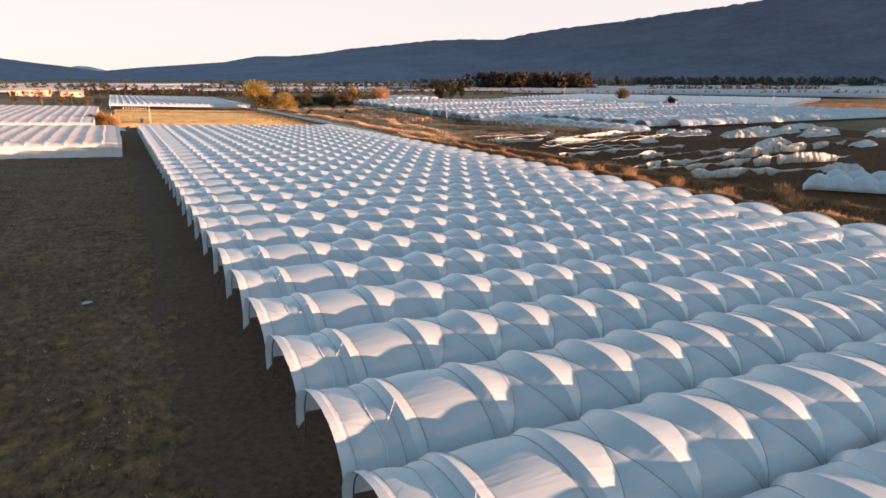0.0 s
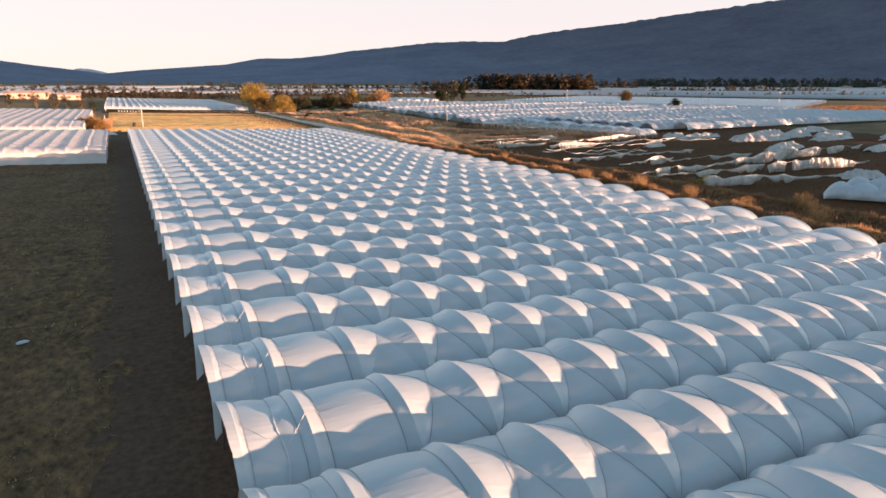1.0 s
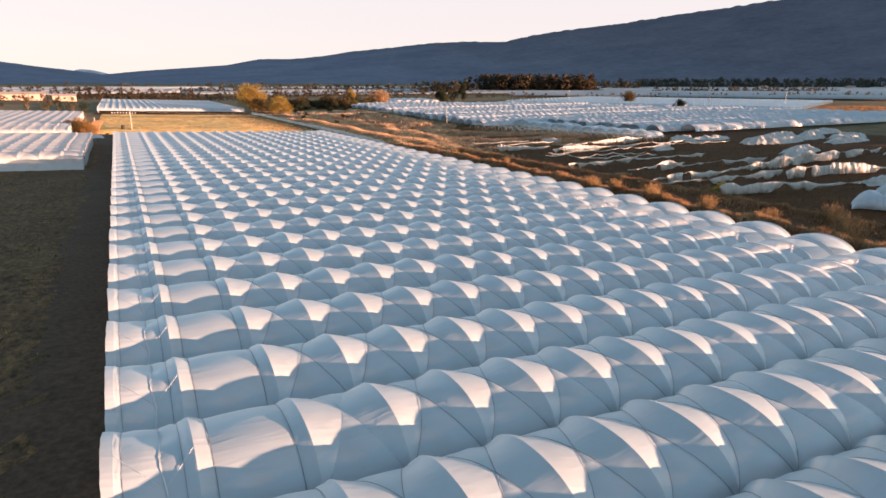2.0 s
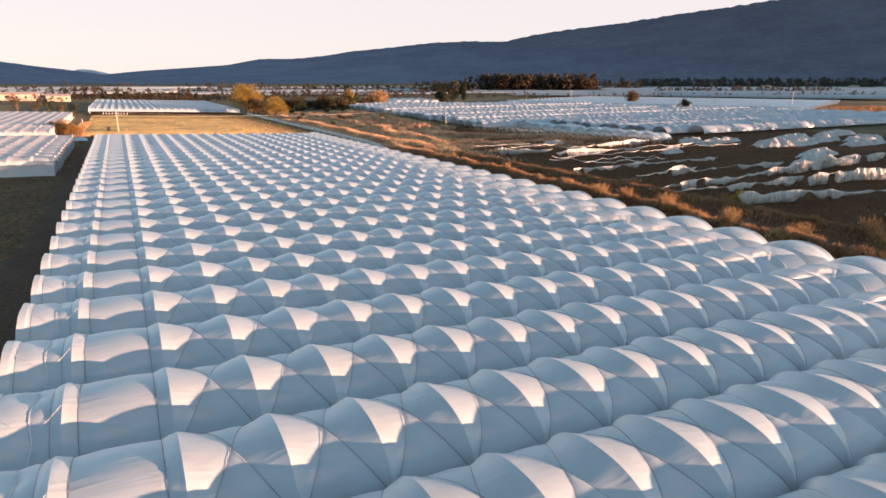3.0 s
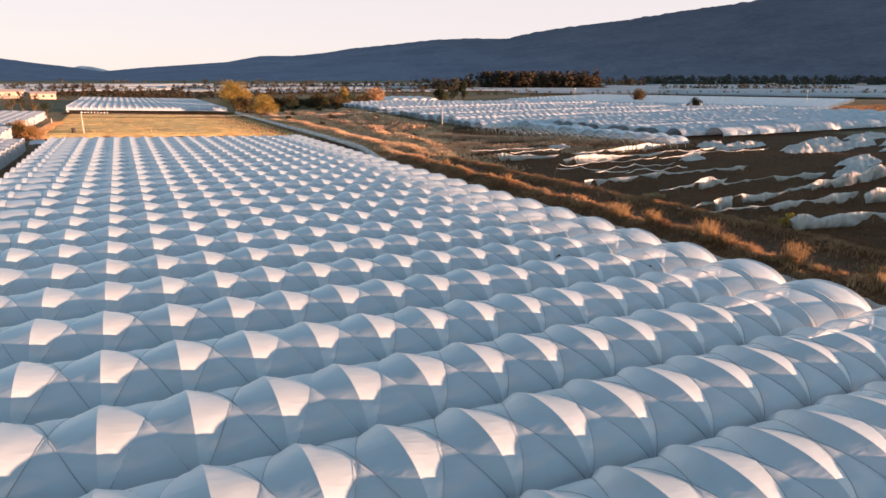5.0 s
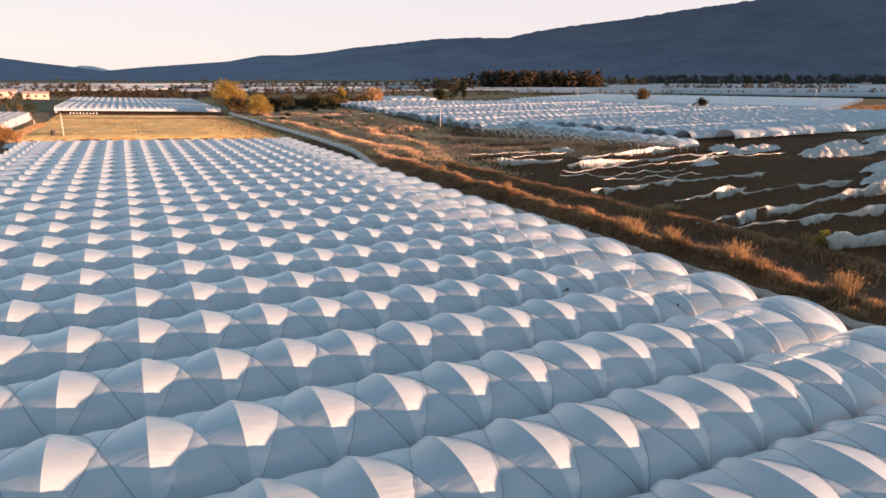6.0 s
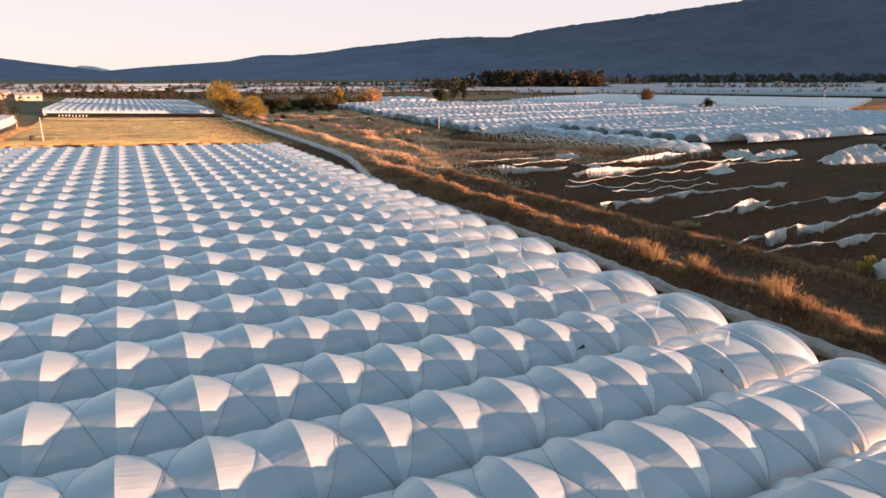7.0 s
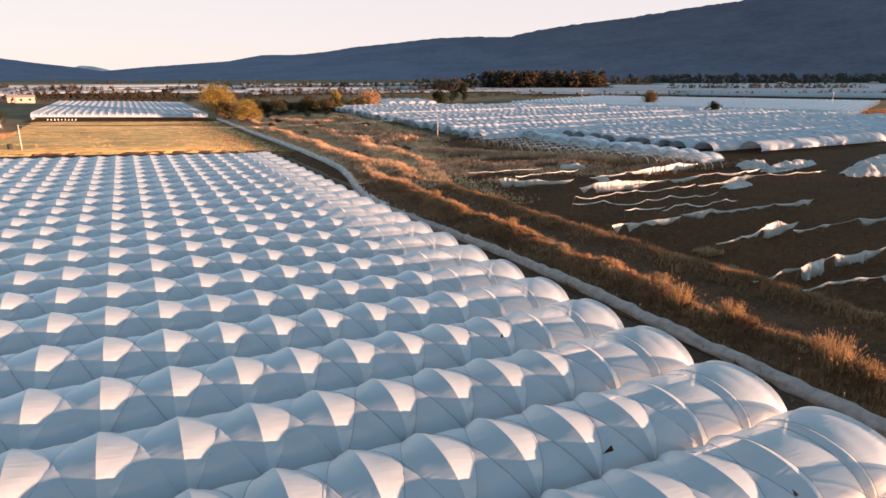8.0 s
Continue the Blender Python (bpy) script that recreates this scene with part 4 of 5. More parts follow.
tufts("strip_weeds", spots, r.uniform(0.15, 0.45, len(spots)), GRASS_DULL, "short brown weeds where the bank meets the idle strip", 6, 16, wide=0.07, lean=0.8, fine=True)
spots, r = scatter(9000, 66, 118, 124, 165, 37, lambda x, y, r: (x + (y - 130) * 0.5 > 70) & (np.array([noise.noise(Vector((a * 0.08, b * 0.1, 17))) for a, b in zip(x, y)]) > -0.1))
tufts("row_end_grass", spots, r.uniform(0.3, 0.9, len(spots)), GRASS_PALE, "pale dry grass behind the torn rows", 8, 7, wide=0.05, lean=0.8, fine=True)
spots, r = scatter(6000, 30, 51, 187, 312, 41, lambda x, y, r: r.uniform(0, 1, len(x)) < np.interp(x, [32, 48], [0.05, 1]))
tufts("field_side_weeds", spots, r.uniform(0.2, 0.5, len(spots)), GRASS_DULL, "olive brown weeds along the stubble field", 5, 11, wide=0.2, lean=0.9, fine=True)
spots, r = scatter(5000, 96, 127, 120, 194, 43)
tufts("frame_weeds", spots, r.uniform(0.3, 0.9, len(spots)), GRASS_DULL, "brown weeds grown up among bare hoops", 6, 13, wide=0.09, lean=0.8, fine=True)
spots, r = scatter(4200, 282, 390, 170, 226, 44)
tufts("yard_grass", spots, r.uniform(0.5, 1.3, len(spots)), GRASS_SOFT, "brown dry grass round the yard", 6, 14, wide=0.2, lean=1.0, fine=True)
spots, r = scatter(170, 65.0, 67.6, 79.2, 81.2, 42)
tufts("orange_grass", spots, r.uniform(0.3, 0.8, len(spots)), GRASS, "bright patch of orange grass by a torn row", 6, 12, wide=0.04, lean=0.7)
spots, r = scatter(30000, -56, -15.4, -12, 106, 38, lambda x, y, r: np.array([noise.noise(Vector((a * 0.35, b * 0.25, 3))) + 0.6 * noise.noise(Vector((a * 1.4, b * 1.2, 8))) for a, b in zip(x, y)]) > 0.12)
tufts("soil_weeds", spots, r.uniform(0.08, 0.24, len(spots)), SOIL_WEED, "sparse dry weeds on dark soil", 4, 8, wide=0.12, lean=1.5, fine=True)
spots, r = scatter(46000, -17, 50, 199.2, 317, 39, lambda x, y, r: r.uniform(0, 1, len(x)) < np.interp(x, [34, 48], [1, 0.15]) * np.clip(0.55 + 1.6 * np.array([noise.noise(Vector((a * 0.07 + b * 0.04, b * 0.12, 60))) + 0.5 * noise.noise(Vector((a * 0.08, b * 0.5, 61))) for a, b in zip(x, y)]), 0.06, 1))
tufts("stubble", spots, r.uniform(0.08, 0.18, len(spots)), STRAW, "cut golden straw stubble", 3, 9, wide=0.7, lean=0.9, fine=True)
spots, r = scatter(1500, -18.5, -15.6, 196, 262, 40)
tufts("lane_end_grass", spots, r.uniform(0.3, 0.8, len(spots)), GRASS, "golden grass at the end of the lane", 6, 10, wide=0.05)


def shrub(x, y, high, wide, seed, label="leafless golden shrub of thin arching twigs on the bank"):
    """A shrub of many thin arching stems."""
    r = np.random.default_rng(seed)
    verts, faces = [], []
    for k in range(150):
        a, lean = r.uniform(0, 2 * math.pi), r.uniform(0.05, 0.75) ** 1.2
        L = high * r.uniform(0.6, 1.1)
        q = np.linspace(0, 1, 5)
        b, foot = r.uniform(0, 2 * math.pi), wide * 0.3 * r.uniform(0, 1) ** 0.5
        reach = wide / 2 * lean * q ** 1.3
        pts = np.stack([foot * math.cos(b) + math.cos(a) * reach, foot * math.sin(b) + math.sin(a) * reach, L * (q - 0.25 * lean * q ** 2)], 1)
        v, f = tube(pts, np.linspace(0.02, 0.006, 5), 3)
        base = len(verts)
        verts += v
        faces += [tuple(i + base for i in fc) for fc in f]
    ob = new("shrub")
    ob.matrix_basis = pose(x, y, float(land(x, y) + bank_height(x, y)))
    tagged(ob, label, "shrub", "shrubs on the bank")
    part_of("branchwork", mesh_of("branchwork", verts, faces, TWIGS), ob)
    spots = np.stack([r.normal(0, wide * 0.24, 260), r.normal(0, wide * 0.24, 260), r.uniform(0.1, 0.9, 260) * high], 1)
    side = r.normal(0, 1, (260, 3)) * 0.022
    up = r.normal(0, 1, (260, 3)) * np.array([0.02, 0.02, 0.07])
    lv = np.stack([spots - side, spots + up, spots + side, spots - up], 1).reshape(-1, 3)
    part_of("foliage", mesh_of("foliage", lv.tolist(), (np.arange(260)[:, None] * 4 + np.arange(4)).tolist(), GRASS_SOFT), ob)
    return ob


rs = np.random.default_rng(27)
places = [(49.4, 56.5, 1.7, 3.0), (50.3, 69.0, 1.6, 2.6), (50.4, 64.5, 1.2, 2.2), (49.6, 48.0, 1.6, 2.4), (51.0, 41.0, 1.4, 2.4), (54.1, 44.1, 1.3, 2.6), (53.3, 73.8, 1.1, 2.2), (52.5, 33.0, 1.7, 3.2), (56.5, 36.0, 1.9, 3.5), (59.5, 39.5, 1.5, 3.0), (63.6, 60.2, 1.3, 1.8)]
for y in np.sort(rs.uniform(26, 125, 9)):
    places.append((float(crest_x(y)) + rs.normal(-0.4, 1.0), float(y), rs.uniform(0.5, 1.1), rs.uniform(1.4, 2.8)))
for k, (x, y, h, w) in enumerate(places):
    shrub(x, y, h * 1.2, w * 1.1, 60 + k)


# ---- trees ----
LEAF_GOLD = leafy("golden_leaves", (0.22, 0.14, 0.04), (0.42, 0.30, 0.09))
LEAF_DARK = leafy("dark_leaves", (0.022, 0.03, 0.016), (0.06, 0.07, 0.035))
LEAF_RUST = leafy("rusty_leaves", (0.07, 0.05, 0.025), (0.16, 0.11, 0.05))
LEAF_AUTUMN = leafy("brown_distant_leaves", (0.045, 0.034, 0.022), (0.095, 0.068, 0.040))
# dark leaves lifted towards grey: the haze before far woods is in this colour
LEAF_HAZE = leafy("hazed_distant_leaves", (0.055, 0.055, 0.045), (0.11, 0.10, 0.075))
LEAF_BUSH = leafy("orange_brown_leaves", (0.20, 0.105, 0.04), (0.50, 0.29, 0.11))
LEAF_YELLOW = leafy("yellow_leaves", (0.46, 0.28, 0.05), (0.78, 0.52, 0.12))
LEAF_PINK = leafy("pale_orange_leaves", (0.32, 0.19, 0.10), (0.52, 0.34, 0.2))
BARK = plain("bark", (0.11, 0.085, 0.06), 0.9)


def tree_meshes(high, wide, leaf, seed, leaves=900, trunk=0.28, lobes=9, size=0.05, tall=False):
    """Trunk with limbs, and a crown of many small leaf clumps in uneven lobes."""
    r = np.random.default_rng(seed)
    t = trunk * high
    pieces = [tube([(0, 0, -0.3), (r.normal(0, 0.02) * high, r.normal(0, 0.02) * high, t * 0.6), (r.normal(0, 0.03) * high, r.normal(0, 0.03) * high, t * 1.3)], [0.035 * high, 0.026 * high, 0.016 * high], 6)]
    centres = []
    for k in range(lobes):
        a, q = r.uniform(0, 2 * math.pi), r.uniform(0.15, 1)
        z = t + (high - t) * r.uniform(0.12, 0.85)
        spread_r = wide / 2 * (0.72 * q) * (1 - 0.6 * max(0, (z / high - 0.55)) / 0.45)
        if tall:
            spread_r *= 0.5
        c = np.array([math.cos(a) * spread_r, math.sin(a) * spread_r, z])
        centres.append((c, r.uniform(0.16, 0.3) * wide * (0.9 if not tall else 0.8)))
        pieces.append(tube([(0, 0, t * 0.8), tuple(c * 0.55 + np.array([0, 0, t * 0.3])), tuple(c)], [0.014 * high, 0.009 * high, 0.003 * high], 4))
    spots = []
    for k in range(leaves):
        c, rad = centres[r.integers(len(centres))]
        d = r.normal(0, 1, 3)
        d /= np.linalg.norm(d)
        spots.append(c + d * rad * r.uniform(0.35, 1.08) ** 0.6 * np.array([1, 1, 0.85]))
    spots = np.array(spots)
    s = size * wide * r.uniform(0.5, 1.3, (leaves, 1))
    a = r.normal(0, 1, (leaves, 3))
    a /= np.linalg.norm(a, axis=1)[:, None]
    b = np.cross(a, r.normal(0, 1, (leaves, 3)))
    b /= np.linalg.norm(b, axis=1)[:, None]
    v = np.stack([spots - a * s, spots - b * s * 0.6, spots + a * s, spots + b * s * 0.6], 1).reshape(-1, 3)
    crown = mesh_of("crown", v.tolist(), (np.arange(leaves)[:, None] * 4 + np.arange(4)).tolist(), leaf)
    return mesh_of("trunk", *join(*pieces), BARK, True), crown


def tree(x, y, meshes, label, group="", scale=1.0, turn=0.0, name="tree", category="tree"):
    ob = new(name)
    ob.matrix_basis = pose(x, y, float(land(x, y)), 0, 0, turn) @ Matrix.Scale(scale, 4)
    tagged(ob, label, category, group)
    part_of("trunk", meshes[0], ob)
    part_of("crown", meshes[1], ob)
    return ob


tree(52.5, 344, tree_meshes(15, 20, LEAF_GOLD, 1, 14000, 0.08, 30, 0.0135), "large broad golden autumn tree by the barrier")
tree(59.5, 309, tree_meshes(9.0, 13, LEAF_GOLD, 2, 9000, 0.05, 22, 0.0155), "round golden bushy tree beside the field")
tree(55, 330, tree_meshes(8, 12, LEAF_RUST, 3, 3000, 0.06, 14, 0.03), "rusty brown bushy tree under the golden one")
tree(114, 360, tree_meshes(12, 8.5, LEAF_GOLD, 5, 3000, 0.08, 16, 0.035, True), "slender yellow tree beside the meadow")
tree(141, 388, tree_meshes(7.5, 18, LEAF_PINK, 6, 3500, 0.04, 18, 0.024), "low pale orange bush by the tunnels", name="bush", category="bush")
for k, (x, y, h, w) in enumerate([(-20.8, 203, 3.9, 6.5), (-18.2, 200, 2.9, 4.5), (-23.2, 207, 3.4, 5)]):
    tree(x, y, tree_meshes(h, w, LEAF_BUSH, 70 + k, 3600, 0.03, 20, 0.024), "wide orange brown bush at the end of the lane", "bushes at the end of the lane", name="bush", category="bush")
tree(66.4, 60.0, tree_meshes(1.5, 2.2, LEAF_YELLOW, 81, 700, 0.08, 9, 0.05), "small bright yellow bush at the end of a torn row", name="bush", category="bush")
hedge = [tree_meshes(6.5, 11, LEAF_RUST if k % 2 else LEAF_DARK, 10 + k, 1500, 0.05, 11, 0.032) for k in range(6)]
rt = np.random.default_rng(19)
for k in range(30):
    q = k / 29
    tree(66 + 66 * q + rt.normal(0, 2), 378 - 14 * math.sin(q * 3) + rt.normal(0, 7), hedge[k % 6], "brownish green bush along the meadow", "bushes along the meadow", rt.uniform(0.6, 1.15), rt.uniform(0, 360), name="bush", category="bush")
for k, (x, y) in enumerate([(70, 300), (76, 262), (84, 285), (66, 240), (90, 250), (97, 300), (72, 330), (80, 345), (62, 275), (100, 330), (88, 320)]):
    tree(x, y, hedge[k % 6], "low brown bush in the idle meadow", "low bushes in the meadow", rt.uniform(0.22, 0.45), rt.uniform(0, 360), name="bush", category="bush")
shade_tree = [tree_meshes(6.5, 11, LEAF_RUST, 90 + k, 320, 0.04, 12, 0.07) for k in range(3)]
# unseen tree row, added so that its long shadow lies over the worked field
for k in range(112):
    q = -0.12 + 1.14 * k / 111
    tree(125 + 205 * q + rt.normal(0, 1.5), -5 + 135 * q + rt.normal(0, 2.5), shade_tree[k % 3], "bushy brown tree of an unseen row added to shade the worked field", "tree row along the worked field", rt.uniform(0.70, 0.88) * float(np.interp(q, [0.05, 0.2, 0.37, 0.46, 0.6], [0.68, 0.84, 0.76, 0.98, 1.08])), rt.uniform(0, 360))
tree(194, 400, tree_meshes(9, 14, LEAF_DARK, 20, 3000, 0.06, 14, 0.03), "dark round tree among the tunnels")
tree(219, 415, tree_meshes(14, 11, LEAF_DARK, 21, 3200, 0.05, 18, 0.035, True), "dark pointed tree among the tunnels")
tree(213, 418, tree_meshes(7, 10, LEAF_DARK, 22, 900, 0.1, 8, 0.035), "dark low tree among the tunnels")
tree(280, 308, tree_meshes(8.5, 12, LEAF_RUST, 23, 3000, 0.05, 14, 0.03), "brownish green bush between the tunnel fields", name="bush", category="bush")
tree(246, 234, tree_meshes(6, 8, LEAF_DARK, 24, 2200, 0.05, 12, 0.035), "small dark bush on the wide tunnel field", name="bush", category="bush")
for k, (x, y, h) in enumerate([(-27, 300, 8), (-22, 285, 7), (-38, 330, 8), (-33, 318, 7), (-47, 345, 8), (-60, 362, 7)]):
    tree(x, y, tree_meshes(h, 6.5, LEAF_DARK if k % 2 else LEAF_RUST, 30 + k, 620, 0.2, 9, 0.035), "small bushy tree by the farm", "trees by the farm")
belt = [tree_meshes(19, 14, LEAF_RUST if k % 3 else LEAF_DARK, 50 + k, 84, 0.04, 10, 0.105) for k in range(6)]
shapes = []
for trunk_me, crown_me in belt:
    co = np.zeros(len(crown_me.vertices) * 3)
    crown_me.vertices.foreach_get("co", co)
    shapes.append((co.reshape(-1, 3), trunk_me))
rb = np.random.default_rng(77)


def wood(x0, y0, x1, y1, count, lo, hi, label, wander=12, dark=True):
    """A distant wood: many trees, too far to tell apart, as one growth of crowns."""
    pieces = []
    for k in range(count):
        q = (k + rb.uniform(-0.3, 0.3)) / max(1, count - 1)
        x, y = x0 + (x1 - x0) * q + rb.normal(0, wander * 0.3), y0 + (y1 - y0) * q + rb.normal(0, wander)
        size, turn = rb.uniform(lo, hi), rb.uniform(0, 2 * math.pi)
        c = shapes[rb.integers(len(shapes))][0] * np.array([size * rb.uniform(0.85, 1.3), size * rb.uniform(0.85, 1.3), size])
        c = np.stack([c[:, 0] * math.cos(turn) - c[:, 1] * math.sin(turn) + x, c[:, 0] * math.sin(turn) + c[:, 1] * math.cos(turn) + y, c[:, 2] - 2.2 * size + float(land(x, y))], 1)
        pieces.append(c)
    v = np.concatenate(pieces)
    ob = new("wood", mesh_of("wood", v.tolist(), np.arange(len(v)).reshape(-1, 4).tolist(), LEAF_HAZE if dark else LEAF_AUTUMN))
    tagged(ob, label, "wood", kind="stuff")


wood(352, 752, 425, 735, 60, 0.65, 0.95, "dark brownish wood in the valley")
wood(425, 735, 545, 665, 140, 0.9, 1.5, "rusty brown autumn wood in the valley", 12, False)
wood(540, 900, 760, 800, 130, 0.5, 0.9, "dark line of distant trees")
wood(180, 1000, 430, 960, 70, 0.25, 0.7, "scattered dark trees of the valley", 40)
wood(-60, 720, 60, 640, 80, 0.2, 0.55, "brown trees round the farms", 40, False)
wood(-150, 620, 20, 800, 80, 0.2, 0.55, "dark trees round the farms", 40)
wood(860, 930, 1350, 620, 430, 0.4, 1.25, "dark trees at the foot of the mountain", 80)
wood(-30, 1150, 240, 1150, 44, 0.3, 0.8, "dark trees far up the valley", 60)
wood(-30, 545, 120, 570, 110, 0.12, 0.3, "low brown bushes behind the far tunnels", 12, False)
wood(120, 560, 330, 500, 60, 0.14, 0.34, "low dark bushes between the fields", 12)
wood(300, 480, 470, 400, 50, 0.12, 0.3, "low dark bushes behind the long tunnels", 8)
wood(470, 400, 640, 300, 60, 0.15, 0.4, "dark bushes at the far side of the tunnels", 10)
wood(560, 560, 760, 470, 150, 0.25, 0.5, "dark hedge between distant fields", 10)
wood(-60, 590, 360, 640, 320, 0.16, 0.45, "scattered brown trees between the farms", 14, False)
wood(60, 860, 420, 850, 180, 0.25, 0.6, "dark line of trees in the valley", 14)
wood(-160, 430, -40, 500, 30, 0.15, 0.35, "brown bushes by the farm buildings", 14, False)


# ---- poles, farm and far fields ----
def pole(x, y, high, mat, label, arm=0.0):
    ob = new("utility_pole")
    ob.matrix_basis = pose(x, y, float(land(x, y)))
    tagged(ob, label, "pole")
    part_of("shaft", mesh_of("shaft", *tube([(0, 0, -0.3), (0, 0, high * 0.5), (0.02, 0, high)], [0.12, 0.1, 0.08], 8), mat, True), ob)
    if arm:
        part_of("crossarm", mesh_of("crossarm", *tube([(-arm, 0, high - 0.5), (0, 0, high - 0.48), (arm, 0, high - 0.5)], 0.07, 5), mat), ob)
    return ob


CONCRETE = plain("pale_concrete", (0.55, 0.5, 0.44), 0.85)
pole(94.2, 200.5, 7.2, CONCRETE, "tall pale concrete pole at the field corner", 0.0)
pole(-7.3, 204, 5.6, CONCRETE, "pale concrete pole at the near edge of the stubble field", 0.0)
pole(-18, 251, 1.9, CONCRETE, "short pale concrete post beside the stubble field", 0.0)
pole(262, 345, 9.0, CONCRETE, "pale pole behind the wide tunnel field", 0.8)
pole(330, 235, 9.0, CONCRETE, "pale pole in the yard", 0.8)
pole(300, 262, 9.0, WOOD, "wooden pole in the yard", 0.8)

# a slack cable between the poles
q = np.linspace(0, 1, 25)
line = np.stack([-7.3 + 101.5 * q, 204 - 3.5 * q, 5.3 - 0.8 * q - 4 * 1.6 * q * (1 - q)], 1)
cable = new("power_cable", mesh_of("power_cable", *tube(line, 0.012, 4), WHITE_ROPE))
tagged(cable, "thin pale cable sagging between two concrete poles", "cable")

WALL = plain("farm_wall", (0.50, 0.36, 0.28), 0.9)
ROOF = plain("farm_roof", (0.42, 0.32, 0.27), 0.85)
DARK = plain("dark_opening", (0.03, 0.03, 0.03), 0.9)


def box(x0, x1, y0, y1, z0, z1):
    v = [(x, y, z) for z in (z0, z1) for x, y in ((x0, y0), (x1, y0), (x1, y1), (x0, y1))]
    return v, [(3, 2, 1, 0), (4, 5, 6, 7), (0, 1, 5, 4), (1, 2, 6, 5), (2, 3, 7, 6), (3, 0, 4, 7)]


def farmhouse(x, y, long, deep, high, turn, label, openings=4):
    ob = new("farm_building")
    ob.matrix_basis = pose(x, y, float(land(x, y)), 0, 0, turn)
    tagged(ob, label, "building")
    part_of("wall", mesh_of("wall", *box(-long / 2, long / 2, -deep / 2, deep / 2, -0.3, high), WALL), ob)
    e, k = 0.4, high + 0.03
    v = [(-long / 2 - e, -deep / 2 - e, k), (long / 2 + e, -deep / 2 - e, k), (long / 2 + e, deep / 2 + e, k), (-long / 2 - e, deep / 2 + e, k), (-long / 2 - e, 0, k + deep * 0.16), (long / 2 + e, 0, k + deep * 0.16)]
    part_of("roof", mesh_of("roof", v, [(0, 1, 5, 4), (2, 3, 4, 5), (1, 2, 5), (3, 0, 4), (3, 2, 1, 0)], ROOF), ob)
    for q in range(openings):
        cx = -long / 2 + long * (q + 0.5) / openings
        pane = part_of("window", mesh_of("window", *box(cx - 0.7, cx + 0.7, -deep / 2 - 0.03, -deep / 2 + 0.05, high * 0.35, high * 0.75), DARK), ob)
        part_of("sill", mesh_of("sill", *box(cx - 0.85, cx + 0.85, -deep / 2 - 0.16, -deep / 2 - 0.034, high * 0.35 - 0.1, high * 0.35), CONCRETE), pane)
    return ob


farmhouse(-66, 512, 26, 10, 3.8, 4, "long low pinkish farm building", 5)
farmhouse(-42, 508, 14, 9, 3.2, 4, "small pinkish farm shed", 3)
farmhouse(-92, 470, 20, 9, 3.5, 8, "pale farm building among trees", 4)
rh = np.random.default_rng(5)
for k in range(16):
    farmhouse(1000 + rh.uniform(-140, 320), 800 + rh.uniform(-190, 160), rh.uniform(10, 26), rh.uniform(8, 14), rh.uniform(3, 5.5), rh.uniform(0, 90), "pale house of the village below the mountain", 3)["group"] = "village houses"


def far_field(x, y, long, count, turn, seed, label="distant field of white plastic tunnels"):
    """A field of tunnels far away, too small to tell bays apart."""
    r = np.random.default_rng(seed)
    a = np.linspace(-1, 1, 7)
    yy, zz, _, _ = arch(a)
    verts, faces = [], []
    for k in range(count):
        n = max(3, int(long / 16))
        x0, x1 = r.normal(0, 3), long + r.normal(0, 6)
        base = len(verts)
        for i in range(n):
            h = 1 + r.normal(0, 0.05)
            verts += [(x0 + (x1 - x0) * i / (n - 1), k * WIDE + p, q * h) for p, q in zip(yy, zz)]
        faces += grid_faces(n, 7, base)
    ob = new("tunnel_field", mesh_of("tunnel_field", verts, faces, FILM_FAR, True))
    ob.matrix_basis = pose(x, y, float(land(x, y)), 0, 0, turn)
    return tagged(ob, label, "tunnel field", kind="stuff")


for k, (x, y, long, count, turn) in enumerate([
    (120, 640, 190, 12, -6), (60, 780, 240, 22, -8), (150, 820, 330, 24, -14), (330, 620, 150, 18, -30), (440, 560, 260, 20, -45), (560, 640, 420, 34, -38), (690, 600, 300, 30, -40),
    (640, 430, 240, 26, -50), (760, 760, 460, 30, -36), (-190, 560, 130, 20, 6), (-60, 660, 100, 9, 4), (-160, 760, 160, 22, 0), (-20, 900, 200, 22, -4), (480, 980, 380, 26, -22),
    (1000, 640, 400, 30, -40), (430, 430, 190, 20, -62), (560, 470, 220, 18, -58), (330, 520, 130, 12, -40), (820, 400, 250, 24, -55), (-150, 980, 260, 20, 0), (200, 1150, 400, 24, -10), (-330, 420, 160, 30, 6)]):
    far_field(x, y, long, count, turn, 700 + k)
FILM_BAG = plain("white_sacks", (0.62, 0.6, 0.56), 0.7)
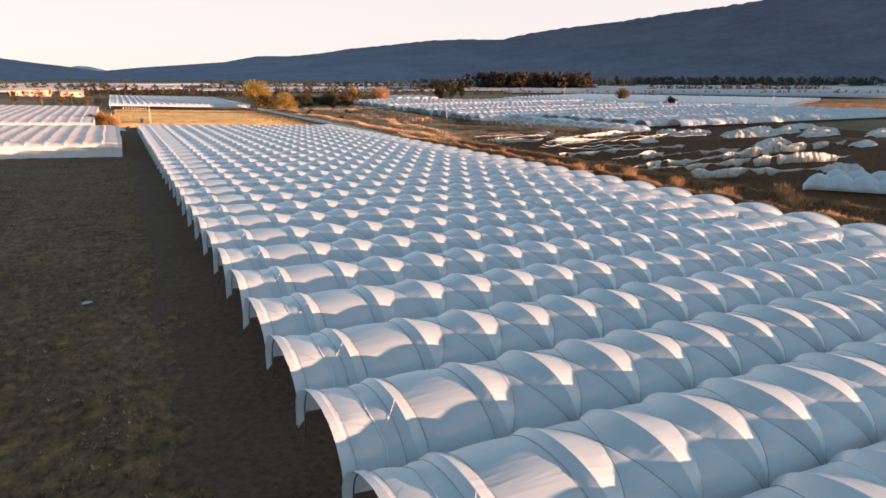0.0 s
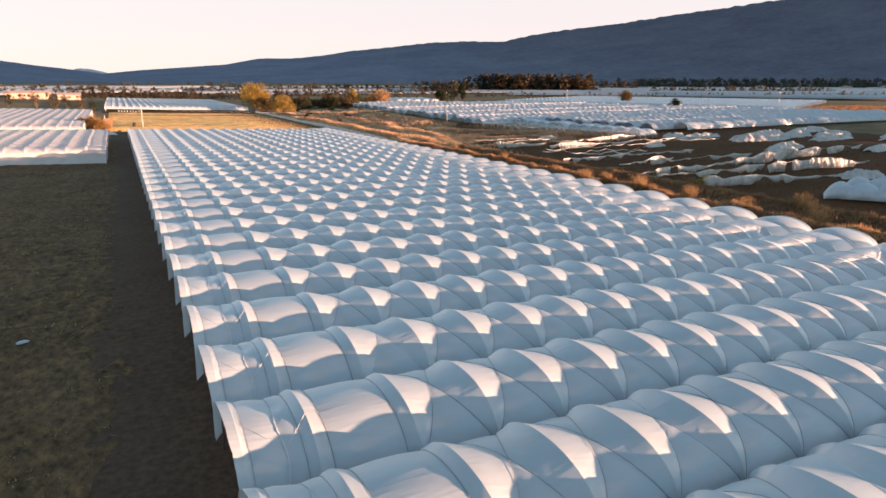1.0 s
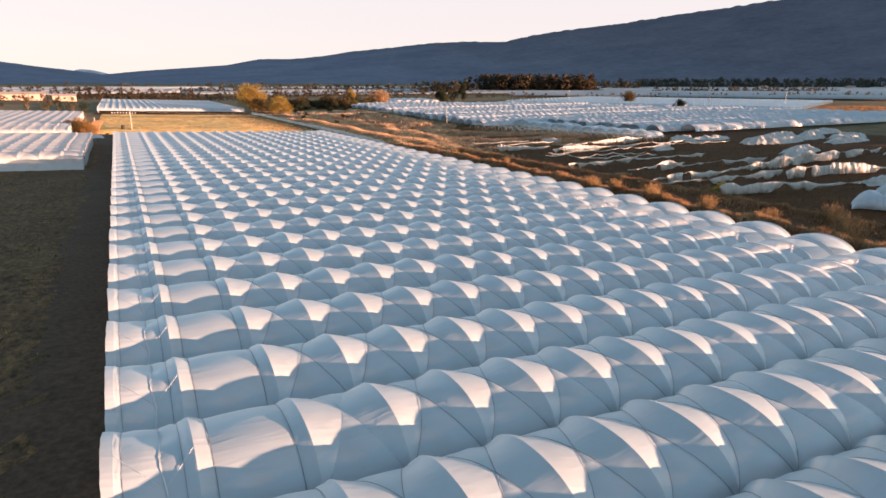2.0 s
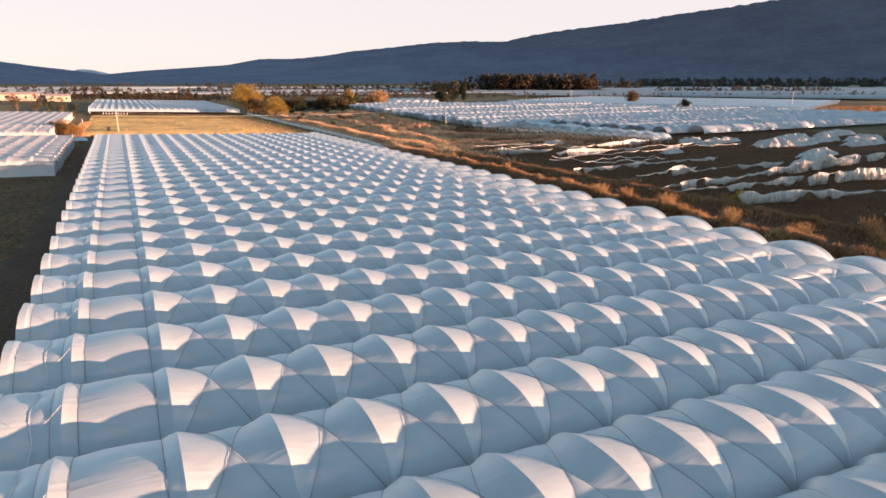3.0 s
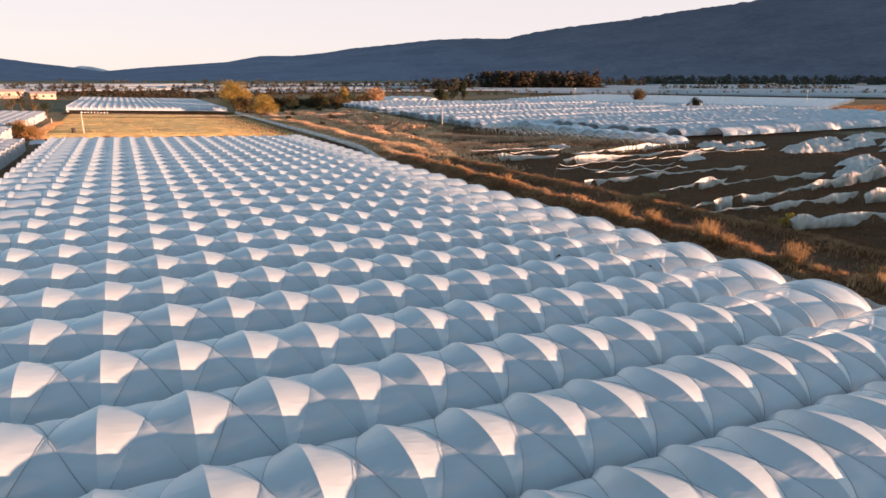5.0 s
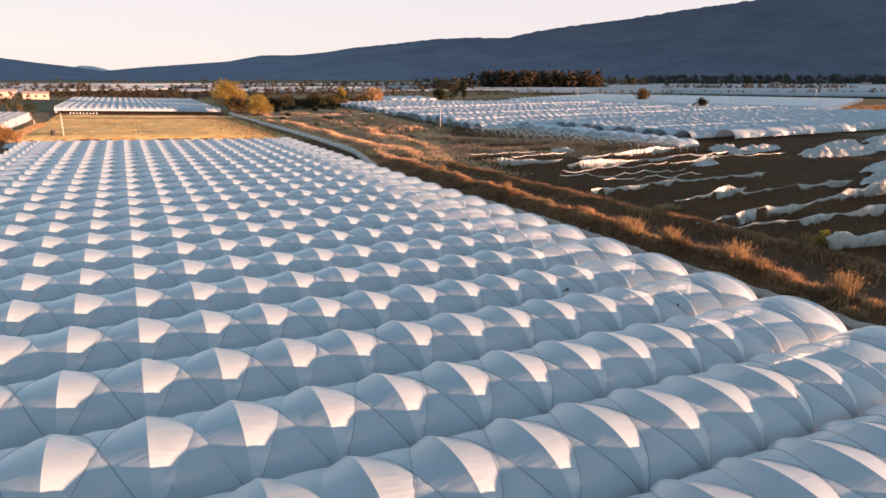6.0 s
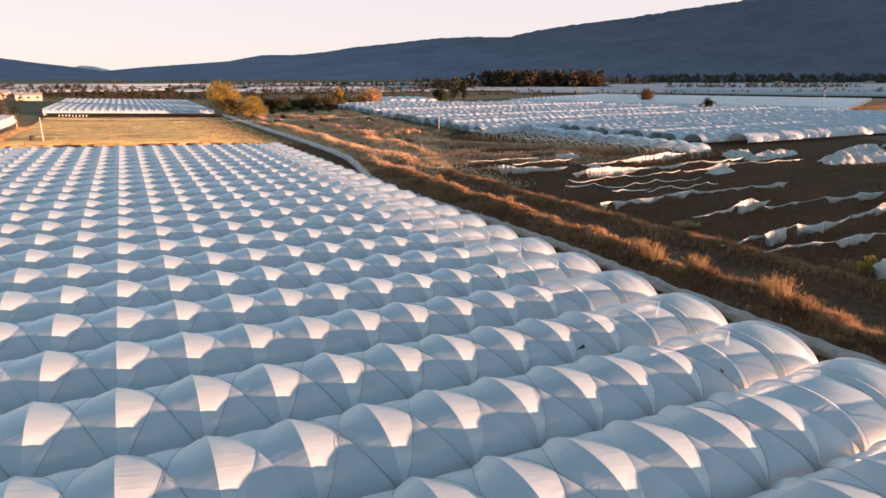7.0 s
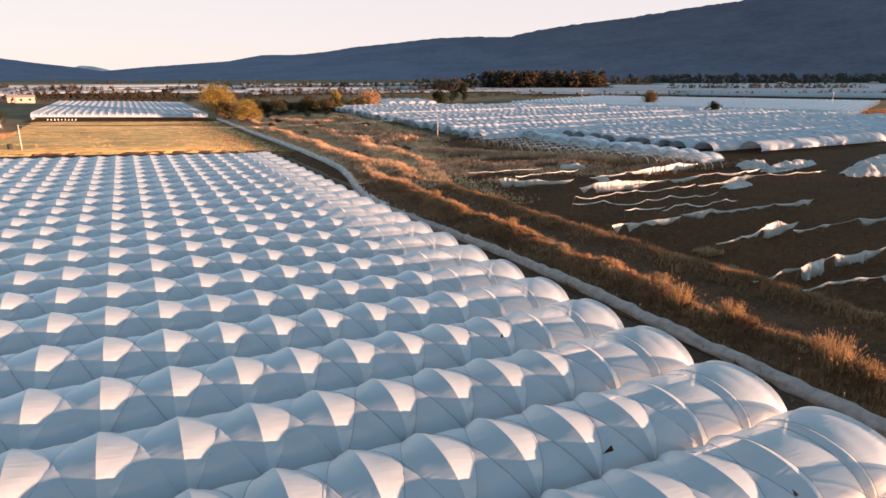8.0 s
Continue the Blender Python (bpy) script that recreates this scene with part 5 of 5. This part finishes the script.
for k in range(9):
    x = -13.0 + k * 1.2
    me = mesh_of("sack", *crumple_sheet(np.linspace(-0.35, 0.35, 7), [0] * 7, [0.25, 0.4, 0.45, 0.45, 0.42, 0.38, 0.25], [0.3, 0.8, 0.95, 1.0, 0.9, 0.8, 0.3], 90 + k), FILM_BAG, True)
    ob = new("sack", me)
    ob.matrix_basis = pose(x, 327 - k * 0.3, float(land(x, 326)) + 0.07) @ Matrix.Scale(0.62, 4)
    tagged(ob, "white filled sack standing at the field edge", "sack", "sacks at the field edge")
# a dark barrel by the back corner of the tunnels
ring = np.arange(14) * 2 * math.pi / 14
rings = [(0.0, 0.42), (0.05, 0.46), (0.4, 0.48), (0.44, 0.5), (0.48, 0.48), (0.85, 0.48), (0.89, 0.5), (0.93, 0.48), (1.25, 0.46), (1.3, 0.42), (1.27, 0.38)]
verts = [(rad * math.cos(a), rad * math.sin(a), z) for z, rad in rings for a in ring]
faces = [(i * 14 + k, i * 14 + (k + 1) % 14, (i + 1) * 14 + (k + 1) % 14, (i + 1) * 14 + k) for i in range(len(rings) - 1) for k in range(14)]
ob = new("barrel", mesh_of("barrel", verts, faces + [tuple(range((len(rings) - 1) * 14, len(rings) * 14))], DARK, True))
ob.matrix_basis = pose(-9.6, 205, float(land(-9.6, 205)))
tagged(ob, "dark plastic barrel standing at the stubble edge", "barrel")
ob = new("film_sheet", mesh_of("film_sheet", *crumple_sheet(np.linspace(-5.5, 5.5, 23), np.linspace(-0.4, 0.5, 23), [1.1, 1.5] + [1.7] * 19 + [1.4, 0.9], [0.12] + [0.28, 0.2] * 11, 97), FILM_OLD, True))
ob.matrix_basis = pose(-16.3, 190.5, float(land(-16.3, 190.5)) + 0.06, 0, 0, 90)
tagged(ob, "loose sheet of grey plastic film spread on the lane", "plastic sheet")
ob = new("rag", mesh_of("rag", *crumple_sheet(np.linspace(-0.6, 0.6, 7), [0] * 7, [0.2, 0.35, 0.4, 0.35, 0.4, 0.3, 0.15], [0.08, 0.2, 0.26, 0.2, 0.22, 0.15, 0.06], 99), FILM_OLD, True))
ob.matrix_basis = pose(-19.6, 29.5, float(land(-19.6, 29.5)) + 0.05, 0, 0, 20) @ Matrix.Scale(0.5, 4)
tagged(ob, "scrap of pale plastic film lying on dark soil", "rag")
